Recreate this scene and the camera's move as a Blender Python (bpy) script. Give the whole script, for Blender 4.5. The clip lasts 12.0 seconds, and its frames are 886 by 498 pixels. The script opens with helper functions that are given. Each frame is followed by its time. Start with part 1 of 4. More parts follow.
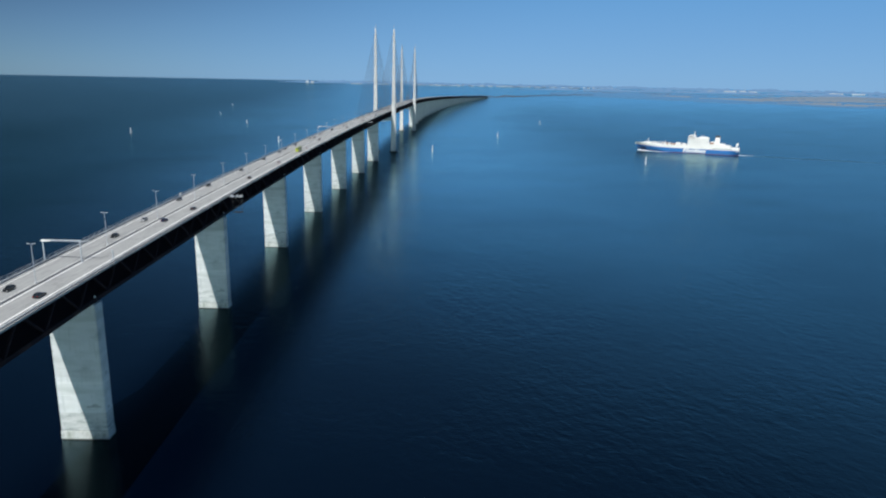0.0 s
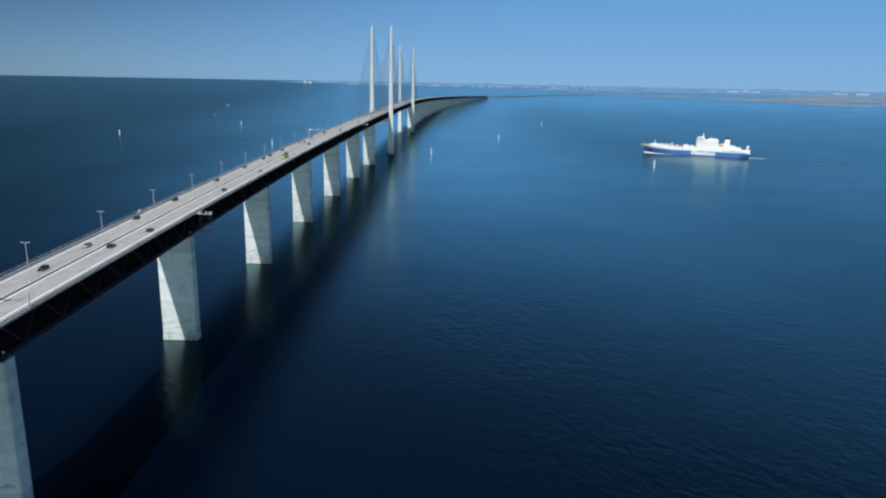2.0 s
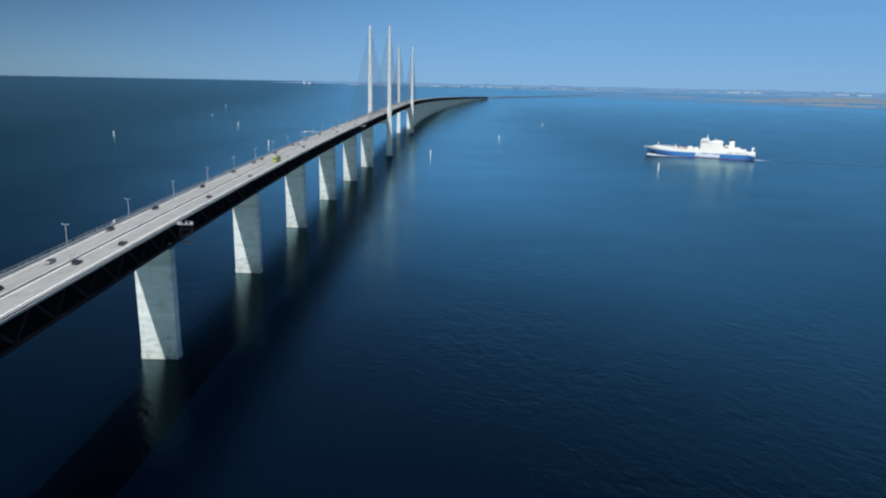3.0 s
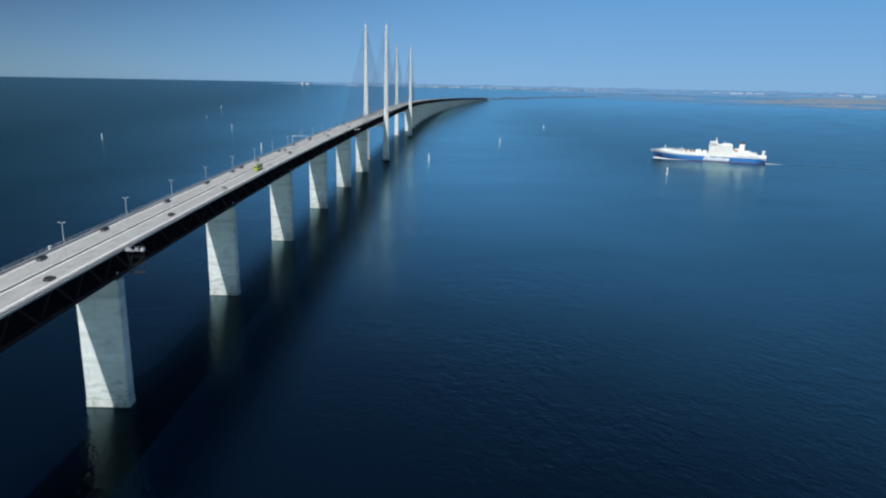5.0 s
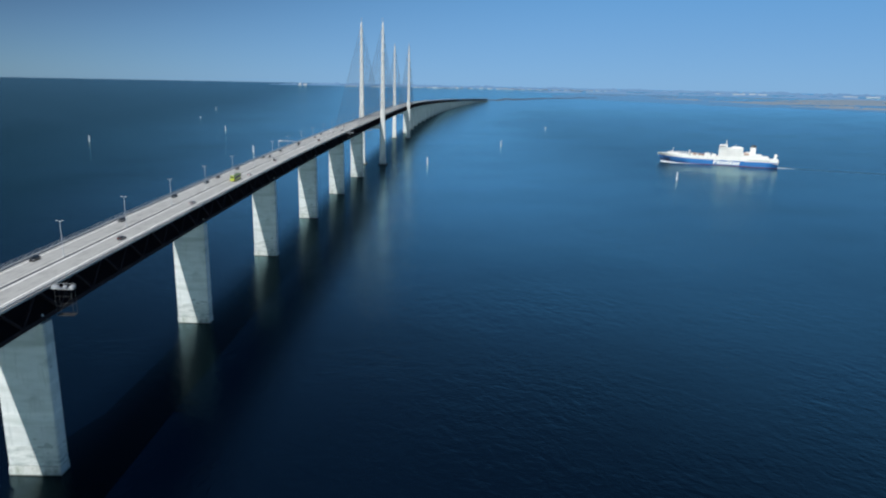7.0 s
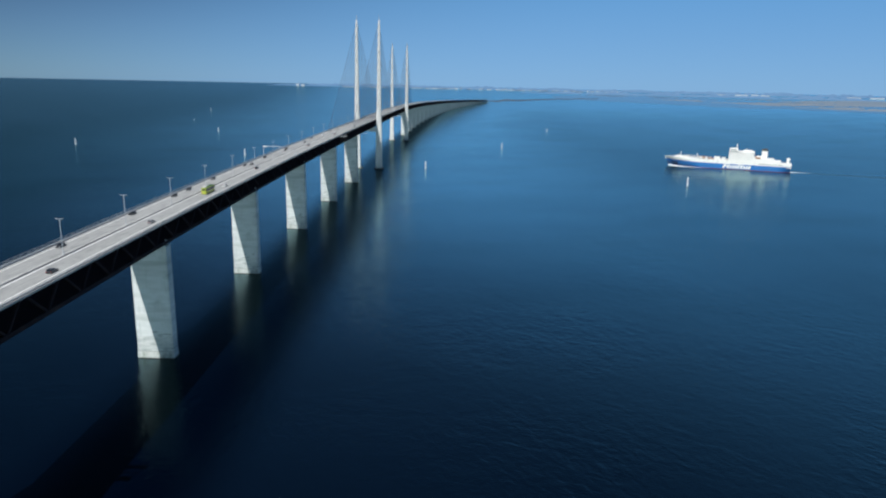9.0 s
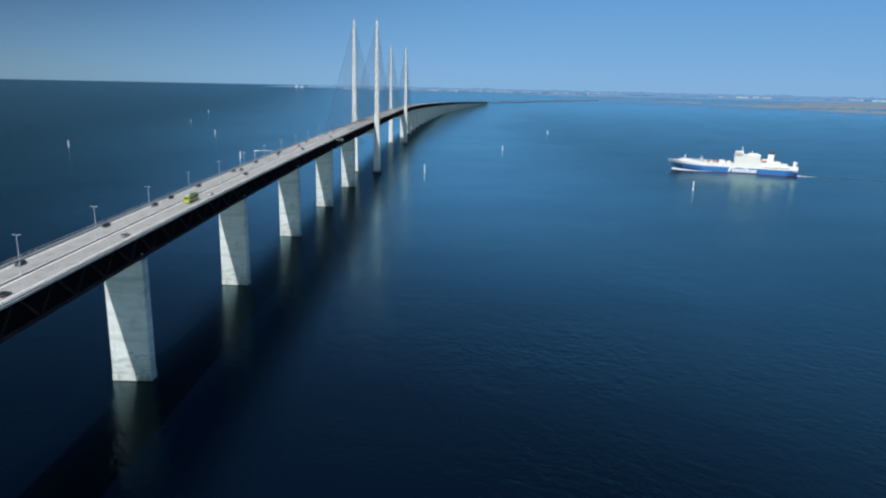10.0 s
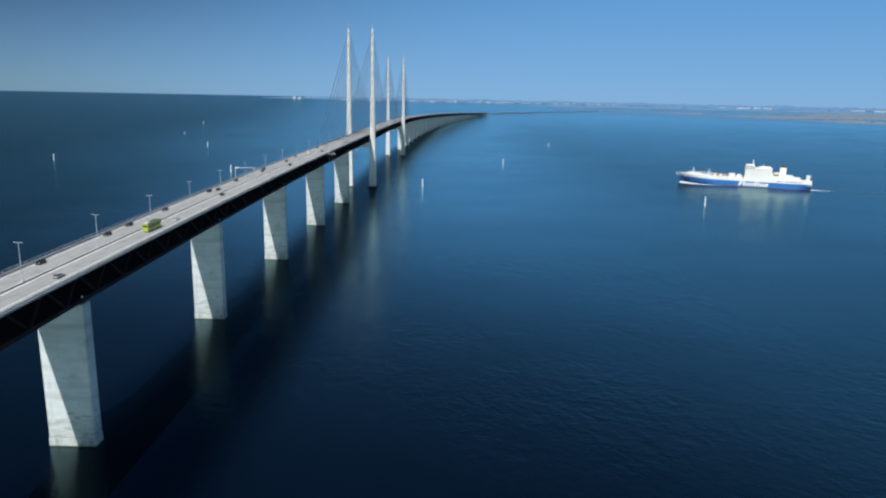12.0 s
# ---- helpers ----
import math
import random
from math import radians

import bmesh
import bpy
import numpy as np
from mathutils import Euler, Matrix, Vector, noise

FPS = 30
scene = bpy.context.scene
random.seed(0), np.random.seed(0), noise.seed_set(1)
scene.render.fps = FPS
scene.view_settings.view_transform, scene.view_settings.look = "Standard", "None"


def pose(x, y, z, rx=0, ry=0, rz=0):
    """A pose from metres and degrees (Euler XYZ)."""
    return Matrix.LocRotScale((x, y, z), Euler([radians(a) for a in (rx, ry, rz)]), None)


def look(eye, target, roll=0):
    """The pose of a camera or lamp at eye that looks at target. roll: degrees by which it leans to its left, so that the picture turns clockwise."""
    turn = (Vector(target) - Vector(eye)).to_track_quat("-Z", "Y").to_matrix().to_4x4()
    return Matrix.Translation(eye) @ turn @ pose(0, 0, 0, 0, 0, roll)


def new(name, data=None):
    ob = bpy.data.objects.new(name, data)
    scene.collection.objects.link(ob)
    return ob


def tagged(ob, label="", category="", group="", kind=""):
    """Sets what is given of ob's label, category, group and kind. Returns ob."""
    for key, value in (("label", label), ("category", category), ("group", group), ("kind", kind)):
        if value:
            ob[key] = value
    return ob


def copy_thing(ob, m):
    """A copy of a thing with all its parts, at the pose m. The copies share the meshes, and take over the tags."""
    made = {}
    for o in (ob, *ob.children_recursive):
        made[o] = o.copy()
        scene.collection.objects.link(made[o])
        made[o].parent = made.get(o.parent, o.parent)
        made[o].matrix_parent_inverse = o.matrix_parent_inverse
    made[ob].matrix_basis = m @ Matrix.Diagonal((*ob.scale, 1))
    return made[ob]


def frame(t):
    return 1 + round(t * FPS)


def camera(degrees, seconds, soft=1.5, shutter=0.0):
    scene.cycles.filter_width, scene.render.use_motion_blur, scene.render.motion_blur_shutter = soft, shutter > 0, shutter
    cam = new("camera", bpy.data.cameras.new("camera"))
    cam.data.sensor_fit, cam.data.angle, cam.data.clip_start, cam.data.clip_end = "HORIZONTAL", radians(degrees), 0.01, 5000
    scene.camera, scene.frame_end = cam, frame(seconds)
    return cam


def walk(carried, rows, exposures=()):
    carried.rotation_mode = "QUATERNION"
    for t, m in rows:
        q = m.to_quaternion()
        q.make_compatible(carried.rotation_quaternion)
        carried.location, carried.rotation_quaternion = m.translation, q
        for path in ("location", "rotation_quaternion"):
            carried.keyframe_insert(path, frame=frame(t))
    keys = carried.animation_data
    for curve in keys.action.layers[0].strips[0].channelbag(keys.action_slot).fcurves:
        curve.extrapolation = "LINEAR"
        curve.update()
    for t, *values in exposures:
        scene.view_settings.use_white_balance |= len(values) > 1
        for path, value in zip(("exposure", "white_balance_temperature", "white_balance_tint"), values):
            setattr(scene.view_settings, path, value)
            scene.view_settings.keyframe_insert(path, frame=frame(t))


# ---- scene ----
cam = camera(65.5, 12.0, soft=2.2)
PATH = [
    (0, (131.91, -353.44, 122.59), (131.717, -256.318, 98.756), 1.19),
    (0.5, (132.01, -341.35, 122.60), (131.834, -244.228, 98.782), 1.20),
    (1, (131.90, -329.61, 122.39), (131.737, -232.490, 98.567), 1.18),
    (1.5, (131.89, -317.68, 122.37), (131.739, -220.558, 98.548), 1.15),
    (2, (131.81, -305.87, 122.31), (131.678, -208.742, 98.497), 1.14),
    (2.5, (131.77, -294.22, 122.21), (131.692, -197.086, 98.440), 1.15),
    (3, (131.87, -282.75, 122.08), (131.792, -185.605, 98.352), 1.18),
    (5, (132.84, -237.37, 121.90), (132.803, -140.192, 98.298), 1.16),
    (5.5, (133.08, -225.90, 121.92), (133.090, -128.707, 98.380), 1.18),
    (6, (133.11, -214.55, 121.77), (133.133, -117.364, 98.229), 1.17),
    (6.5, (133.22, -202.94, 121.77), (133.240, -105.749, 98.259), 1.16),
    (7, (133.30, -191.45, 121.75), (133.336, -94.252, 98.259), 1.19),
    (9, (133.36, -145.83, 121.56), (133.522, -48.605, 98.174), 1.22),
    (9.5, (133.51, -134.42, 121.58), (133.691, -37.174, 98.256), 1.25),
    (10, (133.64, -123.08, 121.62), (133.847, -25.803, 98.457), 1.27),
    (10.5, (133.70, -111.81, 121.60), (133.935, -14.458, 98.728), 1.25),
    (11, (133.68, -100.60, 121.57), (133.925, -3.188, 98.985), 1.23),
    (11.5, (133.74, -89.26, 121.63), (134.010, 8.258, 99.511), 1.20),
    (12, (133.64, -78.25, 121.35), (133.965, 19.374, 99.688), 1.20),
]
walk(cam, [(t, look(eye, target, roll)) for t, eye, target, roll in PATH], [(0, 0.0), (12, 0.0)])

# ---- world and sun ----
SUN_TO = Vector((-0.22, -0.85, 1.0)).normalized()
world = bpy.data.worlds.new("sky")
world.use_nodes = True
scene.world = world
wn = world.node_tree.nodes
sky = wn.new("ShaderNodeTexSky")
sky.sky_type = "NISHITA"
sky.sun_disc = False
sky.sun_elevation = math.asin(SUN_TO.z)
sky.sun_rotation = math.atan2(SUN_TO.x, SUN_TO.y)
sky.air_density, sky.dust_density, sky.ozone_density = 0.55, 0.2, 1.0
sky.altitude = 0
tint = wn.new("ShaderNodeMix")
tint.data_type, tint.blend_type = "RGBA", "MULTIPLY"
tint.inputs["Factor"].default_value = 1.0
tint.inputs["B"].default_value = (0.24, 0.33, 0.405, 1)
world.node_tree.links.new(sky.outputs[0], tint.inputs["A"])
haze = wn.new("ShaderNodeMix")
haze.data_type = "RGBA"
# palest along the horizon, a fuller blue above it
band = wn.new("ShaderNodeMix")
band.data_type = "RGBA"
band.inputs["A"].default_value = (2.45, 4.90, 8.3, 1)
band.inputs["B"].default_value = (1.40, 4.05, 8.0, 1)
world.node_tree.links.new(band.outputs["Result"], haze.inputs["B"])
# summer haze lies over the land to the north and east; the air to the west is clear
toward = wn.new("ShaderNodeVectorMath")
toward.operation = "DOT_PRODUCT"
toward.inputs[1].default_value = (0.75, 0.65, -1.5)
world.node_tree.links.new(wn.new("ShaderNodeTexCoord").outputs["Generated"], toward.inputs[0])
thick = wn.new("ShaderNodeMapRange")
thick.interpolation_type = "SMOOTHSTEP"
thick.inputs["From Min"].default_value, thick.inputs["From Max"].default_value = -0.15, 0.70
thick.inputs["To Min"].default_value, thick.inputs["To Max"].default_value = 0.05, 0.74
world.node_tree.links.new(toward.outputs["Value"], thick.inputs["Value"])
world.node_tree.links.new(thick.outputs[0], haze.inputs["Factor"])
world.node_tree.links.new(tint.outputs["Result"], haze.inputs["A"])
height = wn.new("ShaderNodeSeparateXYZ")
world.node_tree.links.new(wn["Texture Coordinate"].outputs["Generated"], height.inputs[0])
above = wn.new("ShaderNodeMapRange")
above.inputs["From Max"].default_value = 0.14
world.node_tree.links.new(height.outputs["Z"], above.inputs["Value"])
world.node_tree.links.new(above.outputs[0], band.inputs["Factor"])
# high over the west, a right angle from the sun, the clear sky is deepest
aim = wn.new("ShaderNodeVectorMath")
aim.operation = "DOT_PRODUCT"
aim.inputs[1].default_value = (-0.95, 0.30, 0.0)
world.node_tree.links.new(wn["Texture Coordinate"].outputs["Generated"], aim.inputs[0])
deep = wn.new("ShaderNodeMath")
deep.operation = "MULTIPLY"
for i, (source, low, high) in enumerate(((height.outputs["Z"], 0.05, 0.32), (aim.outputs["Value"], 0.34, 0.80))):
    rise = wn.new("ShaderNodeMapRange")
    rise.interpolation_type = "SMOOTHSTEP"
    rise.inputs["From Min"].default_value, rise.inputs["From Max"].default_value = low, high
    world.node_tree.links.new(source, rise.inputs["Value"])
    world.node_tree.links.new(rise.outputs[0], deep.inputs[i])
zenith = wn.new("ShaderNodeMix")
zenith.data_type, zenith.blend_type = "RGBA", "MULTIPLY"
zenith.inputs["B"].default_value = (0.22, 0.32, 0.37, 1)
world.node_tree.links.new(deep.outputs[0], zenith.inputs["Factor"])
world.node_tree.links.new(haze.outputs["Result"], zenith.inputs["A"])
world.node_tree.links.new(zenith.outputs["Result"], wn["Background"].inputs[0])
wn["Background"].inputs[1].default_value = 0.10
sun = new("sun", bpy.data.lights.new("sun", "SUN"))
sun.data.energy, sun.data.angle, sun.data.color = 4.9, radians(0.53), (0.99, 0.99, 0.98)
sun.matrix_world = look((0, 0, 400), Vector((0, 0, 400)) - SUN_TO)

# ---- the plan: centreline, levels, distance ----
EYE = Vector((133.0, -215.0, 122.0))
NEAR, RIM, RISE = 1800.0, 4720.0, 101.0


def lifted(r):
    """Height of the sea sheet at r metres from the walk: level at first, then rising gently to the horizon line at its rim."""
    u = max(0.0, (r - NEAR) / (RIM - NEAR))
    return RISE * (math.sqrt(u * u + 0.04) - 0.2) / (math.sqrt(1.04) - 0.2)


R_TABLE = np.linspace(0.0, RIM, 4000)
D_TABLE = np.array([r / (1 - lifted(r) / EYE.z) for r in R_TABLE])


def shrink(p):
    """How much nearer, and so smaller, a thing at p stands: the distance is drawn in so that the horizon fits into the scene."""
    d = math.hypot(p[0] - EYE.x, p[1] - EYE.y)
    return 1.0 if d <= NEAR else float(np.interp(d, D_TABLE, R_TABLE)) / d


def far(p):
    """p drawn in along the line of sight."""
    k = shrink(p)
    return Vector((EYE.x + (p[0] - EYE.x) * k, EYE.y + (p[1] - EYE.y) * k, EYE.z + (p[2] - EYE.z) * k)) if k < 1 else Vector(p)


STATION = np.arange(-700.0, 5400.0, 10.0)


def eased(ys, vs, width):
    v = np.interp(STATION, ys, vs)
    n = int(width / 10)
    k = np.hanning(2 * n + 1)
    return np.convolve(np.pad(v, n, mode="reflect", reflect_type="odd"), k / k.sum(), mode="valid")


LINE_X = eased([-700, -420, -280, -140, 0, 140, 281, 421, 561, 700, 847, 1100, 1349, 1656, 1906, 2240, 2702, 3156, 3540, 4013, 4772, 5400],
               [42.2, 19.7, 14.0, 9.9, 7.85, 7.45, 8.25, 10.95, 15.05, 19.7, 25.2, 31.2, 36.6, 42, 51, 73, 111, 163, 212, 282, 409, 522], 90)
LINE_Z = eased([-700, -140, 700, 900, 1098, 1300, 1600, 2185, 2861, 3700, 4700, 5000, 5400],
               [55.4, 60.9, 69.0, 70.7, 71.6, 71.0, 68.6, 60.8, 50.0, 36.0, 18.0, 13.0, 8.0], 150)


def line(y, dx=0.0, dz=0.0):
    """A point of the bridge: y along, dx to the right of the centreline, dz above the road."""
    return Vector((float(np.interp(y, STATION, LINE_X)) + dx, y, float(np.interp(y, STATION, LINE_Z)) + dz))


def on_road(y, dx, turned=False):
    a, b = line(y - 3), line(y + 3)
    p = line(y, dx, 0.02)
    return Matrix.Translation(p) @ pose(0, 0, 0, math.degrees(math.atan2(b.z - a.z, 6)) * (-1 if turned else 1), 0, -math.degrees(math.atan2(b.x - a.x, 6)) + (180 if turned else 0))


PIERS = [-420.0 + 140.0 * n for n in range(9)]
PYLONS = [847.0, 1349.0]
FAR_PIERS = [1499.0 + 140.0 * n for n in range(25)]


# ---- mesh helpers ----
def link(name, bm, mat, smooth=False):
    me = bpy.data.meshes.new(name)
    bmesh.ops.recalc_face_normals(bm, faces=bm.faces)
    bm.to_mesh(me)
    bm.free()
    me.materials.append(mat)
    if smooth:
        for f in me.polygons:
            f.use_smooth = True
    return new(name, me)


def part(name, bm, mat, parent, label="", smooth=False):
    ob = link(name, bm, mat, smooth)
    ob.parent = parent
    if label:
        ob["label"] = label
    return ob


def share(name, me, parent, m):
    ob = new(name, me)
    ob.parent = parent
    ob.matrix_basis = m
    return ob


def mesh_of(name, bm, mat):
    me = bpy.data.meshes.new(name)
    bmesh.ops.recalc_face_normals(bm, faces=bm.faces)
    bm.to_mesh(me)
    bm.free()
    me.materials.append(mat)
    return me


def thing(name, label, category, group="", m=None, kind=""):
    ob = new(name)
    ob.empty_display_size = 0.5
    if m is not None:
        ob.matrix_basis = m
    return tagged(ob, label, category, group, kind)


def box(bm, c, s, bevel=0.0):
    made = bmesh.ops.create_cube(bm, size=1.0, matrix=Matrix.Translation(c) @ Matrix.Diagonal((*s, 1)))["verts"]
    if bevel:
        edges = list({e for v in made for e in v.link_edges})
        bmesh.ops.bevel(bm, geom=edges, offset=bevel, segments=2, profile=0.5, affect="EDGES")
    return bm


def boxed(c, s, bevel=0.0):
    return box(bmesh.new(), c, s, bevel)


def tube(bm, a, b, r, n=8, r2=None):
    a, b = Vector(a), Vector(b)
    d = b - a
    m = Matrix.Translation((a + b) / 2) @ d.to_track_quat("Z", "Y").to_matrix().to_4x4()
    bmesh.ops.create_cone(bm, cap_ends=True, segments=n, radius1=r, radius2=r if r2 is None else r2, depth=d.length, matrix=m)
    return bm


def beam(bm, a, b, w, h):
    """A square bar from a to b, w across and h high."""
    a, b = Vector(a), Vector(b)
    d = (b - a).normalized()
    side = d.cross(Vector((1, 0, 0)) if abs(d.x) < 0.9 else Vector((0, 1, 0))).normalized()
    other = d.cross(side)
    vs = [bm.verts.new(p + side * u * h / 2 + other * v * w / 2) for p in (a, b) for u, v in ((-1, -1), (1, -1), (1, 1), (-1, 1))]
    for f in ((0, 1, 2, 3), (7, 6, 5, 4), (0, 4, 5, 1), (1, 5, 6, 2), (2, 6, 7, 3), (3, 7, 4, 0)):
        bm.faces.new([vs[i] for i in f])
    return bm


def loft(bm, rings, caps=True):
    rows = [[bm.verts.new(p) for p in ring] for ring in rings]
    n = len(rows[0])
    for a, b in zip(rows, rows[1:]):
        for i in range(n):
            bm.faces.new((a[i], a[(i + 1) % n], b[(i + 1) % n], b[i]))
    if caps:
        bm.faces.new(rows[0])
        bm.faces.new(rows[-1])
    return bm


def swept(profile, y0, y1, step=20.0):
    """A section (dx, dz) drawn along the bridge."""
    n = max(1, round((y1 - y0) / step))
    return loft(bmesh.new(), [[far(line(y0 + (y1 - y0) * i / n, dx, dz)) for dx, dz in profile] for i in range(n + 1)])


def rect(x0, x1, z0, z1):
    return [(x0, z0), (x1, z0), (x1, z1), (x0, z1)]


# ---- materials ----
def material(name, base, rough=0.6, metal=0.0, tints=(), bump=(), spec=None):
    """tints: (scale, detail, colour, low, high, stretch) laid over base by noise; bump: (scale, metres, stretch)."""
    mat = bpy.data.materials.new(name)
    mat.use_nodes = True
    nt = mat.node_tree
    bsdf = nt.nodes["Principled BSDF"]
    bsdf.inputs["Roughness"].default_value = rough
    bsdf.inputs["Metallic"].default_value = metal
    if spec is not None:
        bsdf.inputs["Specular IOR Level"].default_value = spec
    coord = nt.nodes.new("ShaderNodeTexCoord")

    def noise_at(scale, detail, stretch):
        mp = nt.nodes.new("ShaderNodeMapping")
        mp.inputs["Scale"].default_value = stretch
        nt.links.new(coord.outputs["Object"], mp.inputs["Vector"])
        tex = nt.nodes.new("ShaderNodeTexNoise")
        tex.inputs["Scale"].default_value = scale
        tex.inputs["Detail"].default_value = detail
        nt.links.new(mp.outputs[0], tex.inputs["Vector"])
        return tex.outputs["Fac"]

    out = None
    for scale, detail, colour, low, high, stretch in tints:
        ramp = nt.nodes.new("ShaderNodeMapRange")
        ramp.inputs["From Min"].default_value, ramp.inputs["From Max"].default_value = low, high
        nt.links.new(noise_at(scale, detail, stretch), ramp.inputs["Value"])
        mix = nt.nodes.new("ShaderNodeMix")
        mix.data_type = "RGBA"
        mix.inputs["A"].default_value = (*base, 1)
        if out is not None:
            nt.links.new(out, mix.inputs["A"])
        mix.inputs["B"].default_value = (*colour, 1)
        nt.links.new(ramp.outputs[0], mix.inputs["Factor"])
        out = mix.outputs["Result"]
    if out is None:
        bsdf.inputs["Base Color"].default_value = (*base, 1)
    else:
        nt.links.new(out, bsdf.inputs["Base Color"])
    normal = None
    for scale, metres, stretch in bump:
        bp = nt.nodes.new("ShaderNodeBump")
        bp.inputs["Distance"].default_value = metres
        bp.inputs["Strength"].default_value = 1.0
        nt.links.new(noise_at(scale, 3, stretch), bp.inputs["Height"])
        if normal is not None:
            nt.links.new(normal, bp.inputs["Normal"])
        normal = bp.outputs[0]
    if normal is not None:
        nt.links.new(normal, bsdf.inputs["Normal"])
    return mat


ONE = (1, 1, 1)


def varied(mat, low, high):
    """Makes each object of the material a little lighter or darker than its neighbours."""
    nt = mat.node_tree
    bsdf = nt.nodes["Principled BSDF"]
    source = bsdf.inputs["Base Color"].links[0].from_socket
    info = nt.nodes.new("ShaderNodeObjectInfo")
    ramp = nt.nodes.new("ShaderNodeMapRange")
    ramp.inputs["To Min"].default_value, ramp.inputs["To Max"].default_value = low, high
    nt.links.new(info.outputs["Random"], ramp.inputs["Value"])
    mix = nt.nodes.new("ShaderNodeMix")
    mix.data_type, mix.blend_type = "RGBA", "MULTIPLY"
    mix.inputs["Factor"].default_value = 1.0
    nt.links.new(source, mix.inputs["A"])
    nt.links.new(ramp.outputs[0], mix.inputs["B"])
    nt.links.new(mix.outputs["Result"], bsdf.inputs["Base Color"])
    return mat


M_CONCRETE = varied(material("concrete", (0.59, 0.612, 0.60), 0.85, tints=[
    (0.35, 6, (0.50, 0.525, 0.50), 0.43, 0.70, (0.4, 0.4, 1.1)),
    (0.25, 3, (0.65, 0.66, 0.635), 0.5, 0.7, (0.1, 0.1, 1.6)),
    (0.30, 6, (0.34, 0.38, 0.36), 0.57, 0.82, (0.6, 0.6, 1.1)),
    (0.9, 5, (0.44, 0.47, 0.45), 0.55, 0.75, (1, 1, 0.12)),
    (0.12, 4, (0.45, 0.48, 0.455), 0.52, 0.66, (0.25, 0.25, 1.6))], bump=[(2.0, 0.05, ONE)]), 0.92, 1.06)
M_LOWER = varied(material("stained_concrete", (0.57, 0.585, 0.56), 0.85, tints=[
    (0.35, 6, (0.45, 0.475, 0.455), 0.42, 0.66, (0.4, 0.4, 1.1)),
    (0.40, 6, (0.24, 0.275, 0.265), 0.50, 0.70, (0.35, 0.35, 1.3)),
    (1.1, 5, (0.33, 0.36, 0.345), 0.54, 0.74, (0.5, 0.5, 1.0))], bump=[(2.0, 0.05, ONE)]), 0.92, 1.06)
M_DAMP = material("damp_concrete", (0.36, 0.385, 0.37), 0.75, tints=[(0.9, 4, (0.42, 0.44, 0.42), 0.45, 0.7, (1, 1, 0.5))])
M_PLINTH = material("wet_concrete", (0.53, 0.54, 0.51), 0.7, tints=[
    (0.5, 5, (0.30, 0.32, 0.27), 0.45, 0.7, (1, 1, 0.6))], bump=[(1.2, 0.08, ONE)])
M_STAIN = material("stained_joint", (0.33, 0.35, 0.33), 0.8, tints=[(0.6, 4, (0.46, 0.47, 0.44), 0.45, 0.65, ONE)])
M_TIDE = material("tide_band", (0.10, 0.11, 0.09), 0.6, tints=[(1.0, 4, (0.05, 0.06, 0.045), 0.4, 0.7, ONE)])
M_PYLON = material("pylon_concrete", (0.62, 0.625, 0.60), 0.8, tints=[
    (0.15, 5, (0.50, 0.51, 0.49), 0.45, 0.75, (1, 1, 0.3))])
M_ROAD = material("asphalt", (0.350, 0.356, 0.350), 0.9, tints=[
    (1.6, 6, (0.275, 0.275, 0.27), 0.50, 0.72, (1, 0.35, 1)),
    (0.12, 5, (0.295, 0.30, 0.295), 0.42, 0.7, (1, 0.12, 1)),
    (0.30, 6, (0.245, 0.25, 0.245), 0.50, 0.74, (1, 0.5, 1)),
    (1.2, 4, (0.395, 0.40, 0.39), 0.48, 0.72, (1, 0.06, 1)),
    (3.5, 3, (0.42, 0.42, 0.41), 0.56, 0.74, (1, 0.6, 1))], bump=[(8.0, 0.01, ONE)])
M_SLAB = material("deck_concrete", (0.40, 0.40, 0.38), 0.85, tints=[
    (0.3, 5, (0.26, 0.26, 0.25), 0.45, 0.75, (1, 0.2, 1))])
M_LINE = material("road_paint", (0.84, 0.84, 0.82), 0.6, tints=[(0.8, 4, (0.62, 0.62, 0.60), 0.55, 0.8, ONE)])
M_PARAPET = material("parapet_steel", (0.54, 0.55, 0.55), 0.55, 0.0, tints=[(0.4, 4, (0.38, 0.39, 0.40), 0.5, 0.75, (1, 0.1, 1))])
M_RAIL = material("galvanised_steel", (0.40, 0.42, 0.44), 0.6, 0.15, tints=[(0.6, 3, (0.30, 0.31, 0.33), 0.4, 0.7, ONE)])
M_BARRIER = material("weathered_barrier", (0.33, 0.335, 0.34), 0.8, tints=[(0.7, 4, (0.22, 0.22, 0.225), 0.42, 0.7, (1, 0.15, 1))])
M_GUARD = material("weathered_guard_rail", (0.36, 0.37, 0.38), 0.7, 0.0, tints=[(0.6, 3, (0.26, 0.27, 0.28), 0.4, 0.7, (1, 0.2, 1))])
M_DARK_STRIP = material("dark_strip_grey", (0.10, 0.10, 0.105), 0.8, tints=[(0.8, 3, (0.16, 0.16, 0.16), 0.4, 0.7, (1, 0.2, 1))])
M_LAMP = material("lamp_steel", (0.40, 0.44, 0.47), 0.5, 0.0, tints=[(1.0, 3, (0.32, 0.35, 0.38), 0.4, 0.7, ONE)])
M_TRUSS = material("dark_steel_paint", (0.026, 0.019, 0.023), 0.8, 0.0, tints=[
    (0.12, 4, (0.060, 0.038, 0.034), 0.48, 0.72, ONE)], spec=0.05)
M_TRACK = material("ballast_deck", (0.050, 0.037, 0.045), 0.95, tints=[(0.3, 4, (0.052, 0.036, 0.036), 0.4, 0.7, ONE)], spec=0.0)
